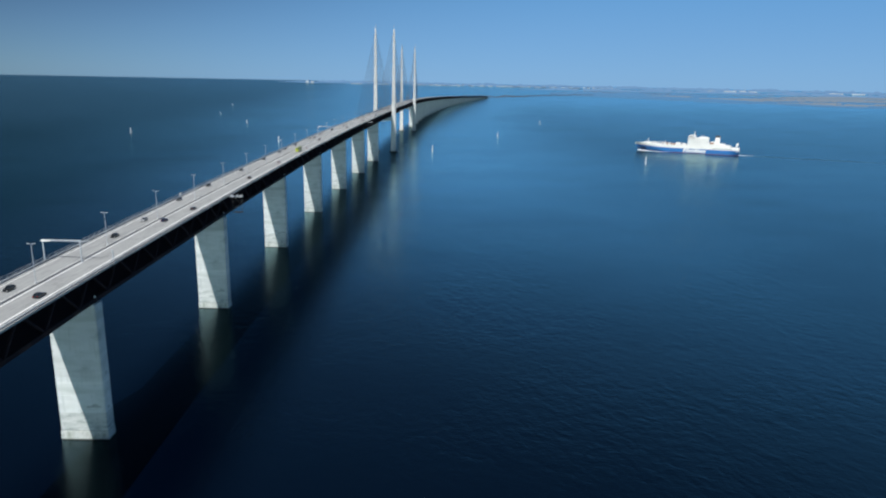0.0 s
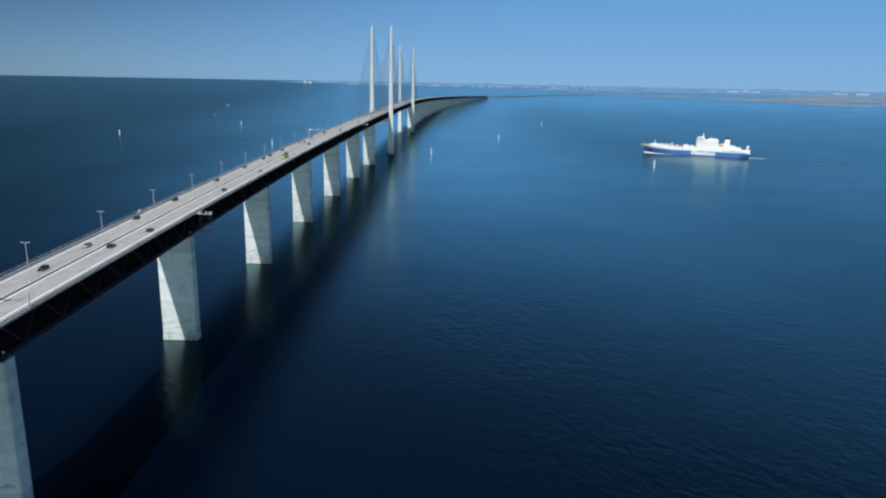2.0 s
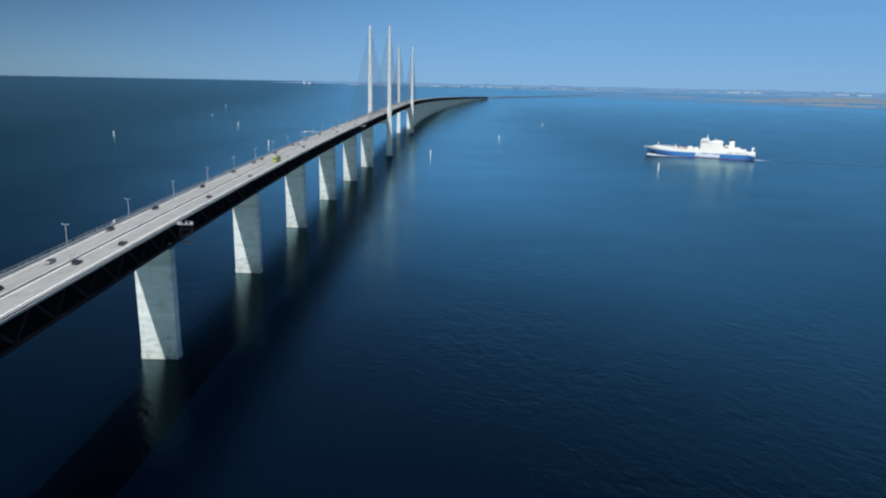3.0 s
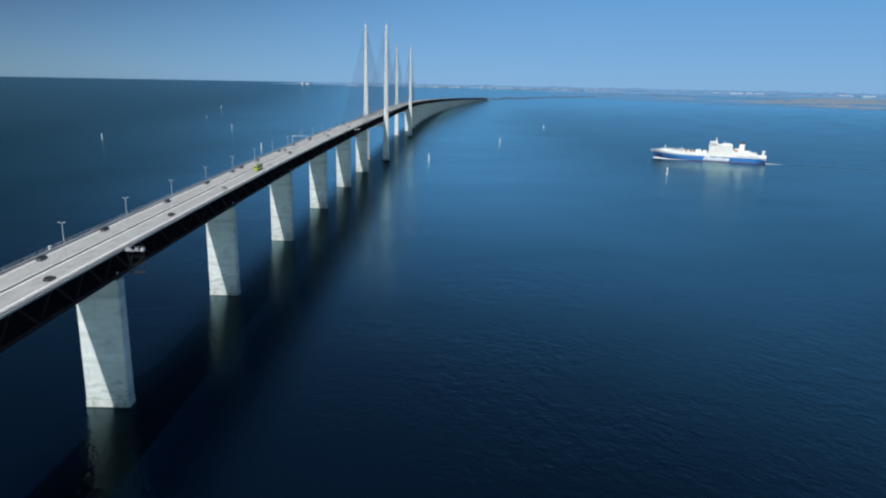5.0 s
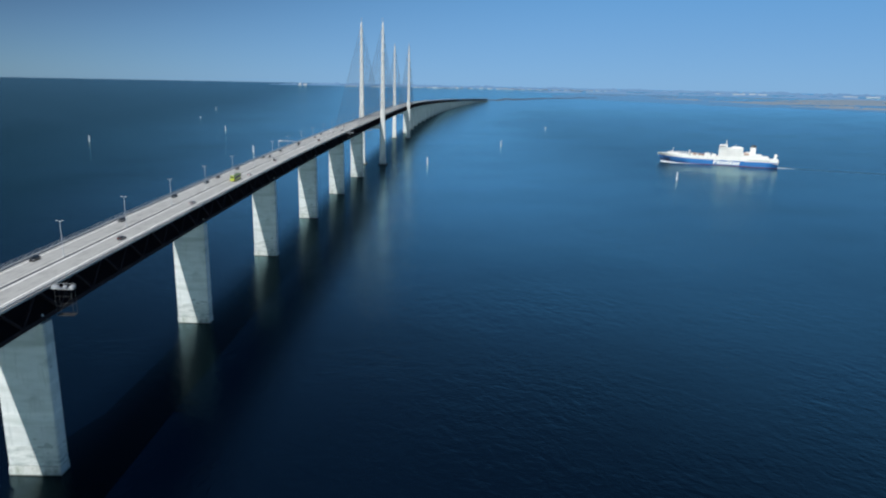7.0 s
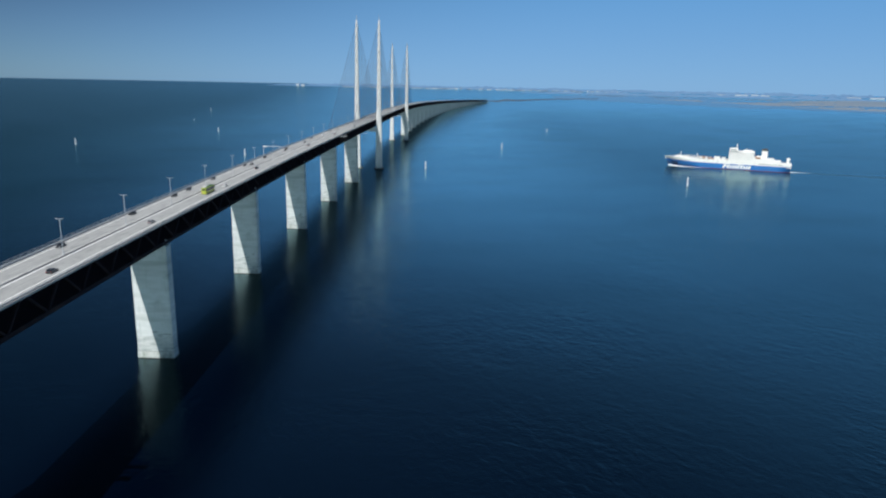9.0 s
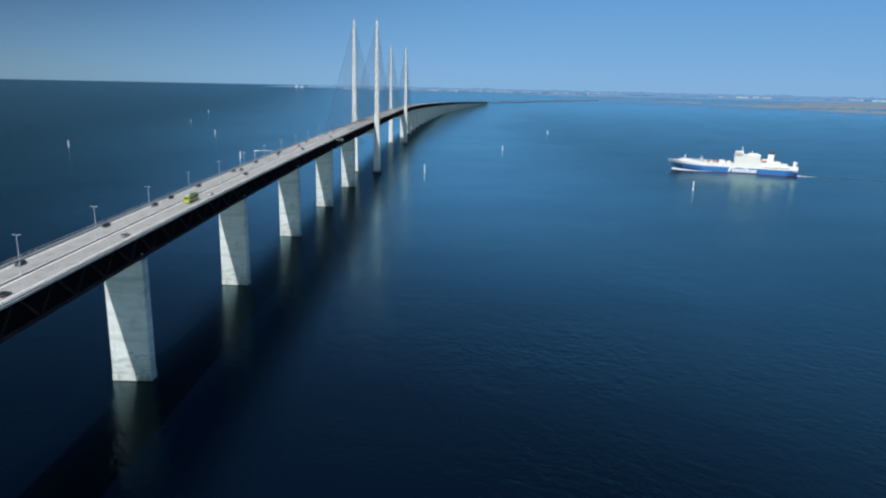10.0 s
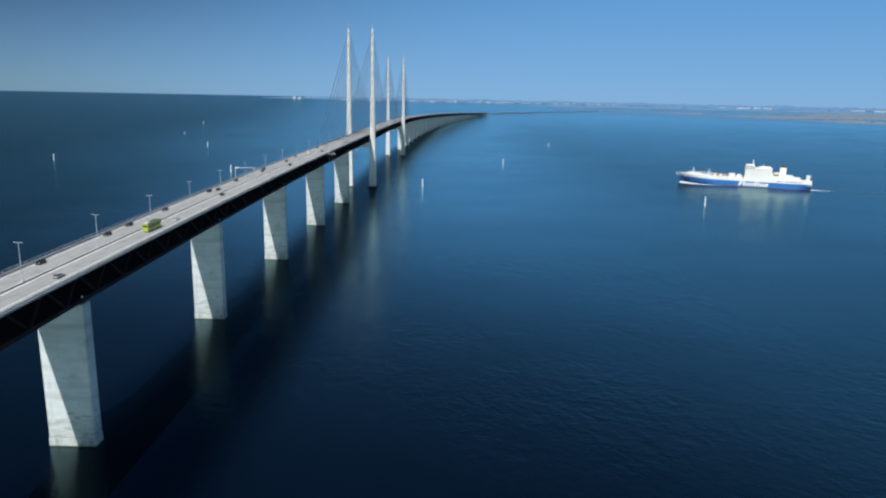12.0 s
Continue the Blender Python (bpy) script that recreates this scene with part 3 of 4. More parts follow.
def pier(y):
    """A rectangular concrete pier, its front face at y."""
    top = line(y).z + TRUSS_LOW
    p = line(y)
    at = far((p.x, y, 0))
    k = shrink(p)
    heading = math.degrees(math.atan2(line(y + 20).x - line(y - 20).x, 40))
    t = thing("bridge_pier", "tall pale concrete bridge pier standing in the sea", "bridge pier", "concrete piers of the bridge",
              Matrix.Translation(at) @ pose(0, 0, 0, 0, 0, -heading) @ Matrix.Scale(k, 4))
    w, d = 8.0, 5.0
    near = abs(y) < 900
    lifts = 7 if near else 1
    zs = [3.7 + (top - 4.6) * i / lifts for i in range(lifts + 1)]

    def ring(z, g):
        c = 0.3
        x, y0, y1 = w - g, g, d - g
        return [(-x + c, y0, z), (x - c, y0, z), (x, y0 + c, z), (x, y1 - c, z), (x - c, y1, z), (-x + c, y1, z), (-x, y1 - c, z), (-x, y0 + c, z)]

    for a, b in zip(zs, zs[1:]):
        part("casting_lift" if near else "shaft", loft(bmesh.new(), [ring(a, 0.06), ring(a + 0.1, 0.0), ring(b - 0.1, 0.0), ring(b, 0.06)]), M_LOWER if near and a == zs[0] else M_CONCRETE, t)
    if near:
        rnd = random.Random(int(y) + 7)
        for n in range(6):
            east = n % 3 == 2
            wide, high = rnd.uniform(0.5, 1.5), rnd.uniform(0.35, 0.9)
            if n == 0:
                wide, high = 2.6, 0.5
            u = rnd.uniform(1.2, d - 1.2) if east else rnd.uniform(-1.0, w - 2)
            v = zs[1] + rnd.uniform(-0.6, 3.0) if n < 5 else rnd.uniform(zs[2], zs[-1] - 3)
            outline = [(u + wide * math.cos(a) * rnd.uniform(0.75, 1.1), v + high * math.sin(a) * rnd.uniform(0.7, 1.1)) for a in [k * math.pi / 5 for k in range(10)]]
            outline = [(min(max(a, 0.4), d - 0.4) if east else min(max(a, 0.5 - w), w - 0.5), b) for a, b in outline]
            rings = [[(w + g, a, b) if east else (a, -g, b) for a, b in outline] for g in (-0.05, 0.012)]
            part("damp_patch", loft(bmesh.new(), rings), M_DAMP, t, "dark damp stain on the concrete")
        part("pier_lamp", boxed((w - 0.2, 0.6, top + 1.6), (0.5, 0.5, 0.8), 0.06), M_WHITE, t, "small white marker lamp")
    part("plinth", boxed((0, d / 2, 1.8), (2 * w + 0.2, d + 0.2, 2.8), 0.1), M_PLINTH, t, "weathered concrete plinth")
    part("joint", boxed((0, d / 2, 3.44), (2 * w - 0.1, d - 0.1, 0.52)), M_STAIN, t, "dark stained construction joint")
    part("tide_band", boxed((0, d / 2, -0.5), (2 * w + 0.1, d + 0.1, 1.8)), M_TIDE, t, "dark wet band at the waterline")
    for s in (-1, 1):
        part("bearing", boxed((s * 6.2, d / 2, top - 0.55), (1.6, 2.2, 0.9), 0.05), M_TRUSS, t)
    return t


for y in PIERS + FAR_PIERS:
    pier(y)


def pylon(y, height, slim):
    """Two free-standing legs with a cross beam under the deck, and their harp of stay cables."""
    p = line(y)
    heading = math.degrees(math.atan2(line(y + 60).x - line(y - 60).x, 120))
    m = Matrix.Translation((p.x, y, 0)) @ pose(0, 0, 0, 0, 0, -heading)
    t = thing("bridge_pylon", "pair of tall pale concrete pylons with harp stay cables", "bridge pylon", "pylons of the bridge", m)
    deck_z = p.z
    for s in (-1, 1):
        bm = bmesh.new()
        rows = []
        for z, hx, hy in ((1.5, 4.8, 6.0), (20, 4.5, 5.6), (deck_z - 12, 3.9, 5.0), (deck_z + 8, 3.3, 4.4), (130, 2.5, 3.5), (height - 10, 1.6, 2.4), (height, 0.9, 1.6)):
            x = s * 15.5
            hx, hy = hx * slim, hy * slim
            c = hx * 0.45
            rows.append([(x - hx, -hy, z), (x + hx, -hy, z), (x + hx + 0.01, hy * 0.2, z), (x + hx - c, hy, z), (x - hx + c, hy, z), (x - hx - 0.01, hy * 0.2, z)])
        loft(bm, rows)
        leg = part("leg", bm, M_PYLON, t, "tapered pale concrete pylon leg")
        part("foundation", boxed((s * 15.5, 0, 0.3), (13.5, 17, 2.6), 0.3), M_TIDE, t, "dark wet foundation block")
        part("mast_light", tube(bmesh.new(), (s * 15.5, 0, height), (s * 15.5, 0, height + 7.0), 0.4, 8, 0.2), M_LAMP, t)
        for i in range(10):
            out = 38.0 + i * 20.0
            z_at = deck_z + 24 + i * 11.6
            part("anchor_box", boxed((s * 15.5, 0, z_at), (1.3, 2 * (4.4 - 2.1 * (z_at - deck_z) / 130) + 0.2, 0.9), 0.08), M_PYLON, leg)
            for d in (-1, 1):
                b = line(y + d * out)
                low = m.inverted() @ (b + Vector((s * 12.6, 0, -0.8)))
                bm = bmesh.new()
                for g in (-0.32, 0.32):
                    tube(bm, (s * 15.3, d * 2.0, z_at + g), low + Vector((0, 0, g)), 0.18, 5)
                part("stay_cable", bm, M_CABLE, t, "dark twin stay cable")
    part("cross_beam", boxed((0, 0, deck_z + TRUSS_LOW - 3.3), (27, 7, 5.6), 0.3), M_PYLON, t, "concrete cross beam under the deck")
    return t


pylon(PYLONS[0], 203.5, 0.95)
pylon(PYLONS[1], 197.0, 0.85)


# ---- lamps and gantries on the deck ----
def street_lamp(y):
    t = thing("street_lamp", "tall grey double-armed street lamp in the median", "street lamp", "street lamps on the bridge", Matrix.Translation(line(y, -0.3, 0.0)))
    part("pole", tube(bmesh.new(), (0, 0, 0.0), (0, 0, 12.6), 0.14, 10, 0.08), M_LAMP, t)
    part("foot", boxed((0, 0, 0.5), (0.55, 0.55, 1.0), 0.05), M_PARAPET, t)
    for s in (-1, 1):
        arm = part("arm", tube(bmesh.new(), (0, 0, 12.5), (s * 0.6, 0, 12.65), 0.07, 8), M_LAMP, t)
        part("lantern", boxed((s * 0.95, 0, 12.65), (0.75, 0.34, 0.2), 0.06), M_LAMP, arm)
    return t


first_lamp = street_lamp(-157.0)
y = -157.0 - 46.67 * 3
while y < 1500:
    if abs(y + 157.0) > 1:
        copy_thing(first_lamp, Matrix.Translation(line(y, -0.3)))
    y += 46.67


def gantry(y):
    t = thing("sign_gantry", "pale grey steel sign gantry spanning the carriageways", "sign gantry", "sign gantries over the bridge", Matrix.Translation(line(y)))
    for x, h in ((-11.5, 7.2), (0.9, 7.2), (11.5, 4.4)):
        part("post", boxed((x, 0, h / 2), (0.34, 0.34, h), 0.03), M_LAMP, t)
        part("base_plate", boxed((x, 0, 0.1), (0.7, 0.7, 0.2), 0.02), M_LAMP, t)
    part("beam", boxed((-5.3, 0, 7.3), (12.8, 0.5, 0.45), 0.04), M_LAMP, t)
    part("beam", boxed((2.6, 0, 7.25), (3.0, 0.25, 0.2), 0.03), M_LAMP, t)
    part("sign_panel", boxed((11.5, -0.22, 4.0), (0.6, 0.1, 0.8), 0.02), M_LAMP, t)
    part("sign_box", boxed((-10.3, -0.4, 7.25), (3.0, 0.25, 0.55), 0.03), M_WHITE, t, "small pale sign box")
    return t


gantry(-131.5)
gantry(372.0)


# ---- vehicles ----
def car(m, paint, label):
    """A saloon or estate car, its front towards +y, on its wheels."""
    t = thing("car", label, "car", "cars on the bridge", m)
    side = [(-2.15, 0.32), (-2.2, 0.62), (-2.12, 0.92), (-1.35, 1.0), (0.75, 0.98), (1.95, 0.78), (2.2, 0.6), (2.18, 0.32)]
    bm = loft(bmesh.new(), [[(x, y, z) for y, z in side] for x in (-0.86, 0.86)])
    bmesh.ops.bevel(bm, geom=list(bm.edges), offset=0.06, segments=1, affect="EDGES")
    body = part("body", bm, paint, t)
    bm = loft(bmesh.new(), [[(-0.8, -1.95, 0.94), (0.8, -1.95, 0.94), (0.8, 0.95, 0.94), (-0.8, 0.95, 0.94)],
                            [(-0.62, -1.45, 1.4), (0.62, -1.45, 1.4), (0.62, 0.1, 1.4), (-0.62, 0.1, 1.4)]])
    part("cabin_glass", bm, M_GLASS, t, "dark glazed cabin")
    part("roof", boxed((0, -0.68, 1.42), (1.22, 1.5, 0.06), 0.02), paint, t)
    for x in (-0.62, 0.62):
        part("headlight", boxed((x, 2.14, 0.66), (0.36, 0.1, 0.16), 0.02), M_HEAD, body)
        part("tail_light", boxed((x, -2.15, 0.8), (0.34, 0.1, 0.16), 0.02), M_TAIL, body)
    for x in (-0.78, 0.78):
        for y in (-1.35, 1.4):
            wheel = part("wheel", tube(bmesh.new(), (x - 0.1, y, 0.32), (x + 0.1, y, 0.32), 0.32, 14), M_TYRE, t)
            part("rim", tube(bmesh.new(), (x - 0.11, y, 0.32), (x + 0.11, y, 0.32), 0.2, 10), M_RIM, wheel)
    return t


BLACK = "black estate car driving on the bridge road"
GREY = "dark graphite car driving on the bridge road"
WHITE = "white car driving on the bridge road"
SILVER = "silver car driving on the bridge road"
NAVY = "dark navy car driving on the bridge road"
LABELS = [BLACK, GREY, WHITE, SILVER, NAVY]
TRAFFIC = [(-163, -4.8, 0), (-168, 6.8, 0), (-96, -4.3, 0), (-66, -5.3, 3), (-18, -7.8, 1), (-40, 6.9, 1), (26, -7.8, 0), (-66, 3.5, 4),
           (57, 6.6, 1), (88, -7.4, 1), (146, -7.9, 0), (192, -7.6, 1), (130, 6.9, 3),
           (212, -7.8, 0), (226, 6.9, 2), (250, -7.8, 1), (312, -7.9, 0), (319, -5.2, 0), (359, -7.2, 0), (300, 3.6, 1), (410, -4.8, 1),
           (425, -7.6, 0), (455, 4.2, 0), (480, -5.0, 0), (520, -7.5, 1), (575, 4.5, 1), (610, -7.4, 0), (640, -5.0, 1),
           (690, 6.8, 0), (720, -7.3, 0), (780, -5.1, 3)]
masters = {}
for y, dx, c in TRAFFIC:
    m = on_road(y, dx, dx < 0)
    if c in masters:
        copy_thing(masters[c], m)
    else:
        masters[c] = car(m, CAR_PAINT[c], LABELS[c])


def van(m):
    t = thing("van", "white delivery van driving on the bridge road", "van", m=m)
    side = [(-2.7, 0.35), (-2.72, 2.3), (-2.6, 2.45), (1.0, 2.45), (1.75, 1.35), (2.65, 1.1), (2.75, 0.35)]
    bm = loft(bmesh.new(), [[(x, y, z) for y, z in side] for x in (-0.98, 0.98)])
    bmesh.ops.bevel(bm, geom=list(bm.edges), offset=0.07, segments=1, affect="EDGES")
    body = part("body", bm, CAR_PAINT[2], t, "white panelled body")
    part("windscreen", loft(bmesh.new(), [[(-0.85, 1.14, 2.3), (0.85, 1.14, 2.3), (0.85, 1.74, 1.42), (-0.85, 1.74, 1.42)],
                                          [(-0.85, 1.18, 2.33), (0.85, 1.18, 2.33), (0.85, 1.78, 1.45), (-0.85, 1.78, 1.45)]]), M_GLASS, t, "dark windscreen")
    for s in (-1, 1):
        part("side_window", boxed((s * 0.985, 0.8, 1.8), (0.05, 0.9, 0.6), 0.02), M_GLASS, t)
        part("headlight", boxed((s * 0.7, 2.7, 0.85), (0.35, 0.12, 0.25), 0.03), M_HEAD, body)
        part("tail_light", boxed((s * 0.85, -2.72, 1.1), (0.15, 0.08, 0.5), 0.02), M_TAIL, body)
        part("rear_door", boxed((s * 0.46, -2.72, 1.35), (0.86, 0.05, 1.7), 0.02), CAR_PAINT[2], t)
        for y in (-1.7, 1.7):
            wheel = part("wheel", tube(bmesh.new(), (s * 0.76, y, 0.35), (s * 0.99, y, 0.35), 0.35, 14), M_TYRE, t)
            part("rim", tube(bmesh.new(), (s * 0.8, y, 0.35), (s * 1.0, y, 0.35), 0.2, 10), M_RIM, wheel)
    return t


van(on_road(560.0, -4.8, True))


def coach(m):
    t = thing("coach", "lime green coach with dark windows on the bridge road", "bus", m=m)
    part("body", boxed((0, 0, 1.95), (2.55, 12.6, 3.1), 0.16), M_LIME, t, "lime green body")
    part("roof", boxed((0, 0, 3.53), (2.3, 12.3, 0.1), 0.04), M_LIME_DARK, t, "dark green roof")
    part("roof_unit", boxed((-0.2, -3.6, 3.7), (1.5, 2.8, 0.24), 0.08), M_WHITE, t, "white roof unit")
    part("skirt", boxed((0, 0, 0.55), (2.5, 12.3, 0.4), 0.05), M_LIME_DARK, t)
    for s in (-1, 1):
        for i in range(6):
            part("side_window", boxed((s * 1.27, -4.9 + i * 1.95, 2.3), (0.06, 1.85, 1.35), 0.02), M_GLASS, t)
        part("mirror", boxed((s * 1.5, 6.2, 2.6), (0.3, 0.2, 0.5), 0.05), M_BLACK, t)
        for y in (-4.2, -2.9, 4.2):
            wheel = part("wheel", tube(bmesh.new(), (s * 1.05, y, 0.5), (s * 1.3, y, 0.5), 0.5, 16), M_TYRE, t)
            part("rim", tube(bmesh.new(), (s * 1.1, y, 0.5), (s * 1.32, y, 0.5), 0.28, 12), M_RIM, wheel)
        part("tail_light", boxed((s * 1.05, -6.3, 1.2), (0.25, 0.08, 0.5), 0.02), M_TAIL, t)
        part("headlight", boxed((s * 0.9, 6.3, 0.9), (0.45, 0.08, 0.22), 0.02), M_HEAD, t)
    part("rear_window", boxed((0, -6.31, 2.65), (2.0, 0.05, 0.9), 0.02), M_GLASS, t)
    part("windscreen", boxed((0, 6.31, 2.3), (2.3, 0.05, 1.6), 0.02), M_GLASS, t)
    return t


coach(on_road(205.0, 4.7))

# ---- inspection gantries beside the deck ----
def platform(y):
    t = thing("inspection_platform", "pale grey inspection gantry hung out beside the truss", "inspection gantry", "inspection gantries of the bridge", on_road(y, 0))
    for y0 in (-1.7, -0.3):
        part("boom", beam(bmesh.new(), (11.9, y0, -0.75), (18.7, y0, -0.75), 0.18, 0.25), M_RAIL, t, "grey steel boom")
    part("walkway", boxed((15.6, -1.0, -0.58), (6.9, 1.1, 0.06)), M_CABLE, t, "grey grating walkway")
    part("motor_housing", loft(bmesh.new(), [[(12.1, y0, -0.6), (14.2, y0, -0.6), (13.9, y0, -0.15), (12.4, y0, 0.2)] for y0 in (-1.7, -0.3)]), M_RAIL, t, "pale sloping motor housing")
    part("locker", boxed((16.0, -1.0, -0.2), (0.9, 1.0, 0.6), 0.15), M_RAIL, t, "pale grey equipment locker")
    part("winch_drum", tube(bmesh.new(), (17.9, -1.6, -0.25), (17.9, -0.4, -0.25), 0.42, 14), M_PARAPET, t, "pale winch drum")
    part("end_plate", boxed((18.6, -1.0, -0.35), (0.2, 1.4, 0.6), 0.05), M_RAIL, t)
    for x in (13.3, 15.2, 17.2, 18.5):
        part("rail_post", beam(bmesh.new(), (x, -0.25, -0.5), (x, -0.25, 0.45), 0.06, 0.06), M_RAIL, t)
    part("rail", beam(bmesh.new(), (12.6, -0.25, 0.45), (18.6, -0.25, 0.45), 0.06, 0.06), M_RAIL, t)
    for x in (13.4, 18.2):
        for y0 in (-2.1, 0.1):
            part("cage_post", beam(bmesh.new(), (x, y0, -8.8), (x, y0, -0.8), 0.10, 0.10), M_BLACK, t, "dark hanging cage post")
    for z in (-2.9, -5.8, -8.7):
        for y0 in (-2.1, 0.1):
            part("cage_bar", beam(bmesh.new(), (13.4, y0, z), (18.2, y0, z), 0.10, 0.10), M_BLACK, t)
    part("cage_brace", beam(bmesh.new(), (13.4, -2.1, -8.7), (18.2, -2.1, -2.9), 0.08, 0.08), M_BLACK, t)
    part("cage_floor", boxed((15.8, -1.0, -8.8), (4.9, 2.3, 0.1)), M_BLACK, t)
    return t


first_platform = platform(0.5)
for y, dz in ((567.0, -0.5), (705.0, -8.4), (1108.0, -8.0)):
    copy_thing(first_platform, Matrix.Translation((0, 0, dz)) @ on_road(y, 0))


def cabinet(y, dx):
    t = thing("roadside_cabinet", "small grey equipment cabinet on the bridge walkway", "cabinet", m=on_road(y, dx))
    part("body", boxed((0, 0, 0.95), (0.7, 1.3, 1.55), 0.05), M_PARAPET, t)
    part("lid", boxed((0, 0, 1.77), (0.8, 1.4, 0.1), 0.03), M_LAMP, t)
    part("door", boxed((0.36, 0, 0.95), (0.03, 1.1, 1.3), 0.01), M_LAMP, t)
    return t


cabinet(-6.0, -11.5)


# ---- navigation marks ----
def beacon(x, y, h):
    t = thing("navigation_beacon", "white pillar navigation beacon standing in the sea", "beacon", "navigation beacons round the fairway", Matrix.Translation(far((x, y, 0))))
    part("base", tube(bmesh.new(), (0, 0, -0.6), (0, 0, 1.4), 1.25, 12, 1.0), M_RAIL, t, "grey float at the waterline")
    part("pillar", tube(bmesh.new(), (0, 0, 1.4), (0, 0, h - 1.8), 0.8, 12, 0.6), M_BEACON, t)
    part("band", tube(bmesh.new(), (0, 0, h * 0.45), (0, 0, h * 0.45 + 1.0), 0.78, 12, 0.76), M_RAIL, t)
    part("lantern", tube(bmesh.new(), (0, 0, h - 1.8), (0, 0, h), 0.62, 10, 0.5), M_BEACON, t)
    return t


for x, y, h in ((107.3, 849, 12), (246, 1205, 11), (410, 1740, 9), (443.5, 725, 12.5), (-532, 1106, 12), (-394, 1481, 11), (588, 1096, 10), (-190, 977, 12), (-775, 2590, 8), (-612, 1938, 5)):
    beacon(x, y, h)


# ---- the ship ----
def ship(m):
    """A ro-ro cargo ship, bow towards +y, waterline at z 0."""
    t = thing("cargo_ship", "white and blue ro-ro cargo ship under way", "ship", m=m)
    half = 91.0

    def section(y, z):
        """Half breadth of the hull: flared at the bow, tucked in under the stern."""
        u = y / half
        if u > 0.42:
            k = min(1.0, (u - 0.42) / (0.50 + 0.08 * z / 14.0))
            return 12.6 * max(0.015, 1 - k ** (1.0 + 3.2 * max(0.0, z) / 14.0))
        if u < -0.80:
            return 12.6 * (1 - 0.45 * (-0.80 - u) / 0.20 * max(0.0, 1 - z / 8.0))
        return 12.6

    def strake(z0, z1, mat, name, label, rise0=0.0, rise1=0.0, steps=3, start=-91.0, proud=0.0):
        rows = []
        for i in range(73):
            y = start + (half - start) * i / 72
            r = max(0.0, (y / half - 0.45) / 0.55) ** 1.3
            lean = 7.5 * max(0.0, (y / half - 0.75) / 0.25) ** 1.5
            zs = [z0 + rise0 * r + (z1 + rise1 * r - z0 - rise0 * r) * j / steps for j in range(steps + 1)]
            rows.append([(-section(y, z) - proud, y + lean * z / 14 + proud, z) for z in zs] + [(section(y, z) + proud, y + lean * z / 14 + proud, z) for z in reversed(zs)])
        return part(name, loft(bmesh.new(), rows), mat, t, label)

    strake(-2.0, 0.75, M_RED, "boot_topping", "dark red waterline band")
    hull = strake(0.75, 8.8, M_BLUE, "hull", "bright blue hull side", 0.0, 2.6)
    # shade under the bow flare, painted as a dark navy strake
    strake(0.8, 6.2, M_BOW_SHADE, "bow_plating", "dark navy shade under the bow flare", 0.0, 2.0, start=76.0, proud=0.05)
    upper = strake(8.8, 13.2, M_WHITE, "upper_hull", "white upper hull", 2.6, 2.2)
    # a shadow gap and rubbing strakes run along both sides
    for s in (-1, 1):
        part("rubbing_strake", boxed((s * 12.66, -20, 8.85), (0.18, 112, 0.35), 0.05), M_WHITE, upper)
        part("side_opening", boxed((s * 12.62, -62, 11.0), (0.06, 34, 0.7)), M_GLASS, upper, "dark row of side openings")
        for i in range(12):
            part("scupper", boxed((s * 12.62, 30 - i * 7.0, 11.6), (0.06, 1.0, 0.45)), M_GLASS, upper)
    part("weather_deck", boxed((0, 22, 13.28), (21.5, 84, 0.12)), M_DECK, t, "reddish-brown weather deck")
    for s in (-1, 1):
        part("bulwark", boxed((s * 12.2, 16, 13.9), (0.3, 64, 1.4), 0.05), M_WHITE, t)
        for i in range(5):
            part("vent_post", boxed((s * 10.6, 48 + i * 4.2, 15.5), (1.2, 1.2, 4.6), 0.15), M_WHITE, t)
        for i in range(6):
            part("vent_post", boxed((s * 11.2, 8 + i * 6.4, 15.0), (0.9, 0.9, 3.4), 0.12), M_WHITE, t)
    part("forecastle", loft(bmesh.new(), [[(-9.5, 66, z), (9.5, 66, z), (5.5, 82, z), (-5.5, 82, z)] for z in (13.8, 16.8)]), M_WHITE, t, "white raised forecastle")
    part("breakwater", boxed((0, 63, 15.6), (17, 0.6, 4.4), 0.1), M_WHITE, t)
    for s in (-1, 1):
        part("windlass", boxed((s * 3.2, 77, 18.1), (2.0, 2.4, 1.2), 0.3), M_RAIL, t)
    part("fore_mast", tube(bmesh.new(), (0, 73.5, 17), (0, 73.5, 24.5), 0.75, 8, 0.4), M_WHITE, t)
    part("deck_house", boxed((-3.5, 17.5, 16.0), (13, 8.6, 5.2), 0.3), M_WHITE, t, "small white deck house")
    part("deck_house", boxed((2.0, 7.5, 15.2), (18, 6.0, 3.6), 0.3), M_WHITE, t)
    # accommodation block in storeys, each deck edge a little proud
    house = part("superstructure", boxed((0, -18.5, 21.0), (22.6, 37, 15.6), 0.4), M_WHITE, t, "white accommodation block")
    for k in range(5):
        part("deck_edge", boxed((0, -18.5, 15.4 + k * 3.2), (24.0, 38.2, 0.4), 0.1), M_WHITE, house)
    part("top_house", boxed((0, -27.0, 29.9), (13, 14, 2.2), 0.3), M_WHITE, t)
    part("lift_house", boxed((-4, -33.5, 29.6), (7, 5, 1.6), 0.3), M_WHITE, t)
    nav = part("navigation_bridge", boxed((0, -6.5, 30.9), (26.5, 12.5, 4.0), 0.5), M_WHITE, t, "white navigation bridge with wings")
    part("bridge_window", boxed((0, -0.2, 31.6), (24, 0.2, 1.2), 0.02), M_GLASS, nav, "dark bridge windows")
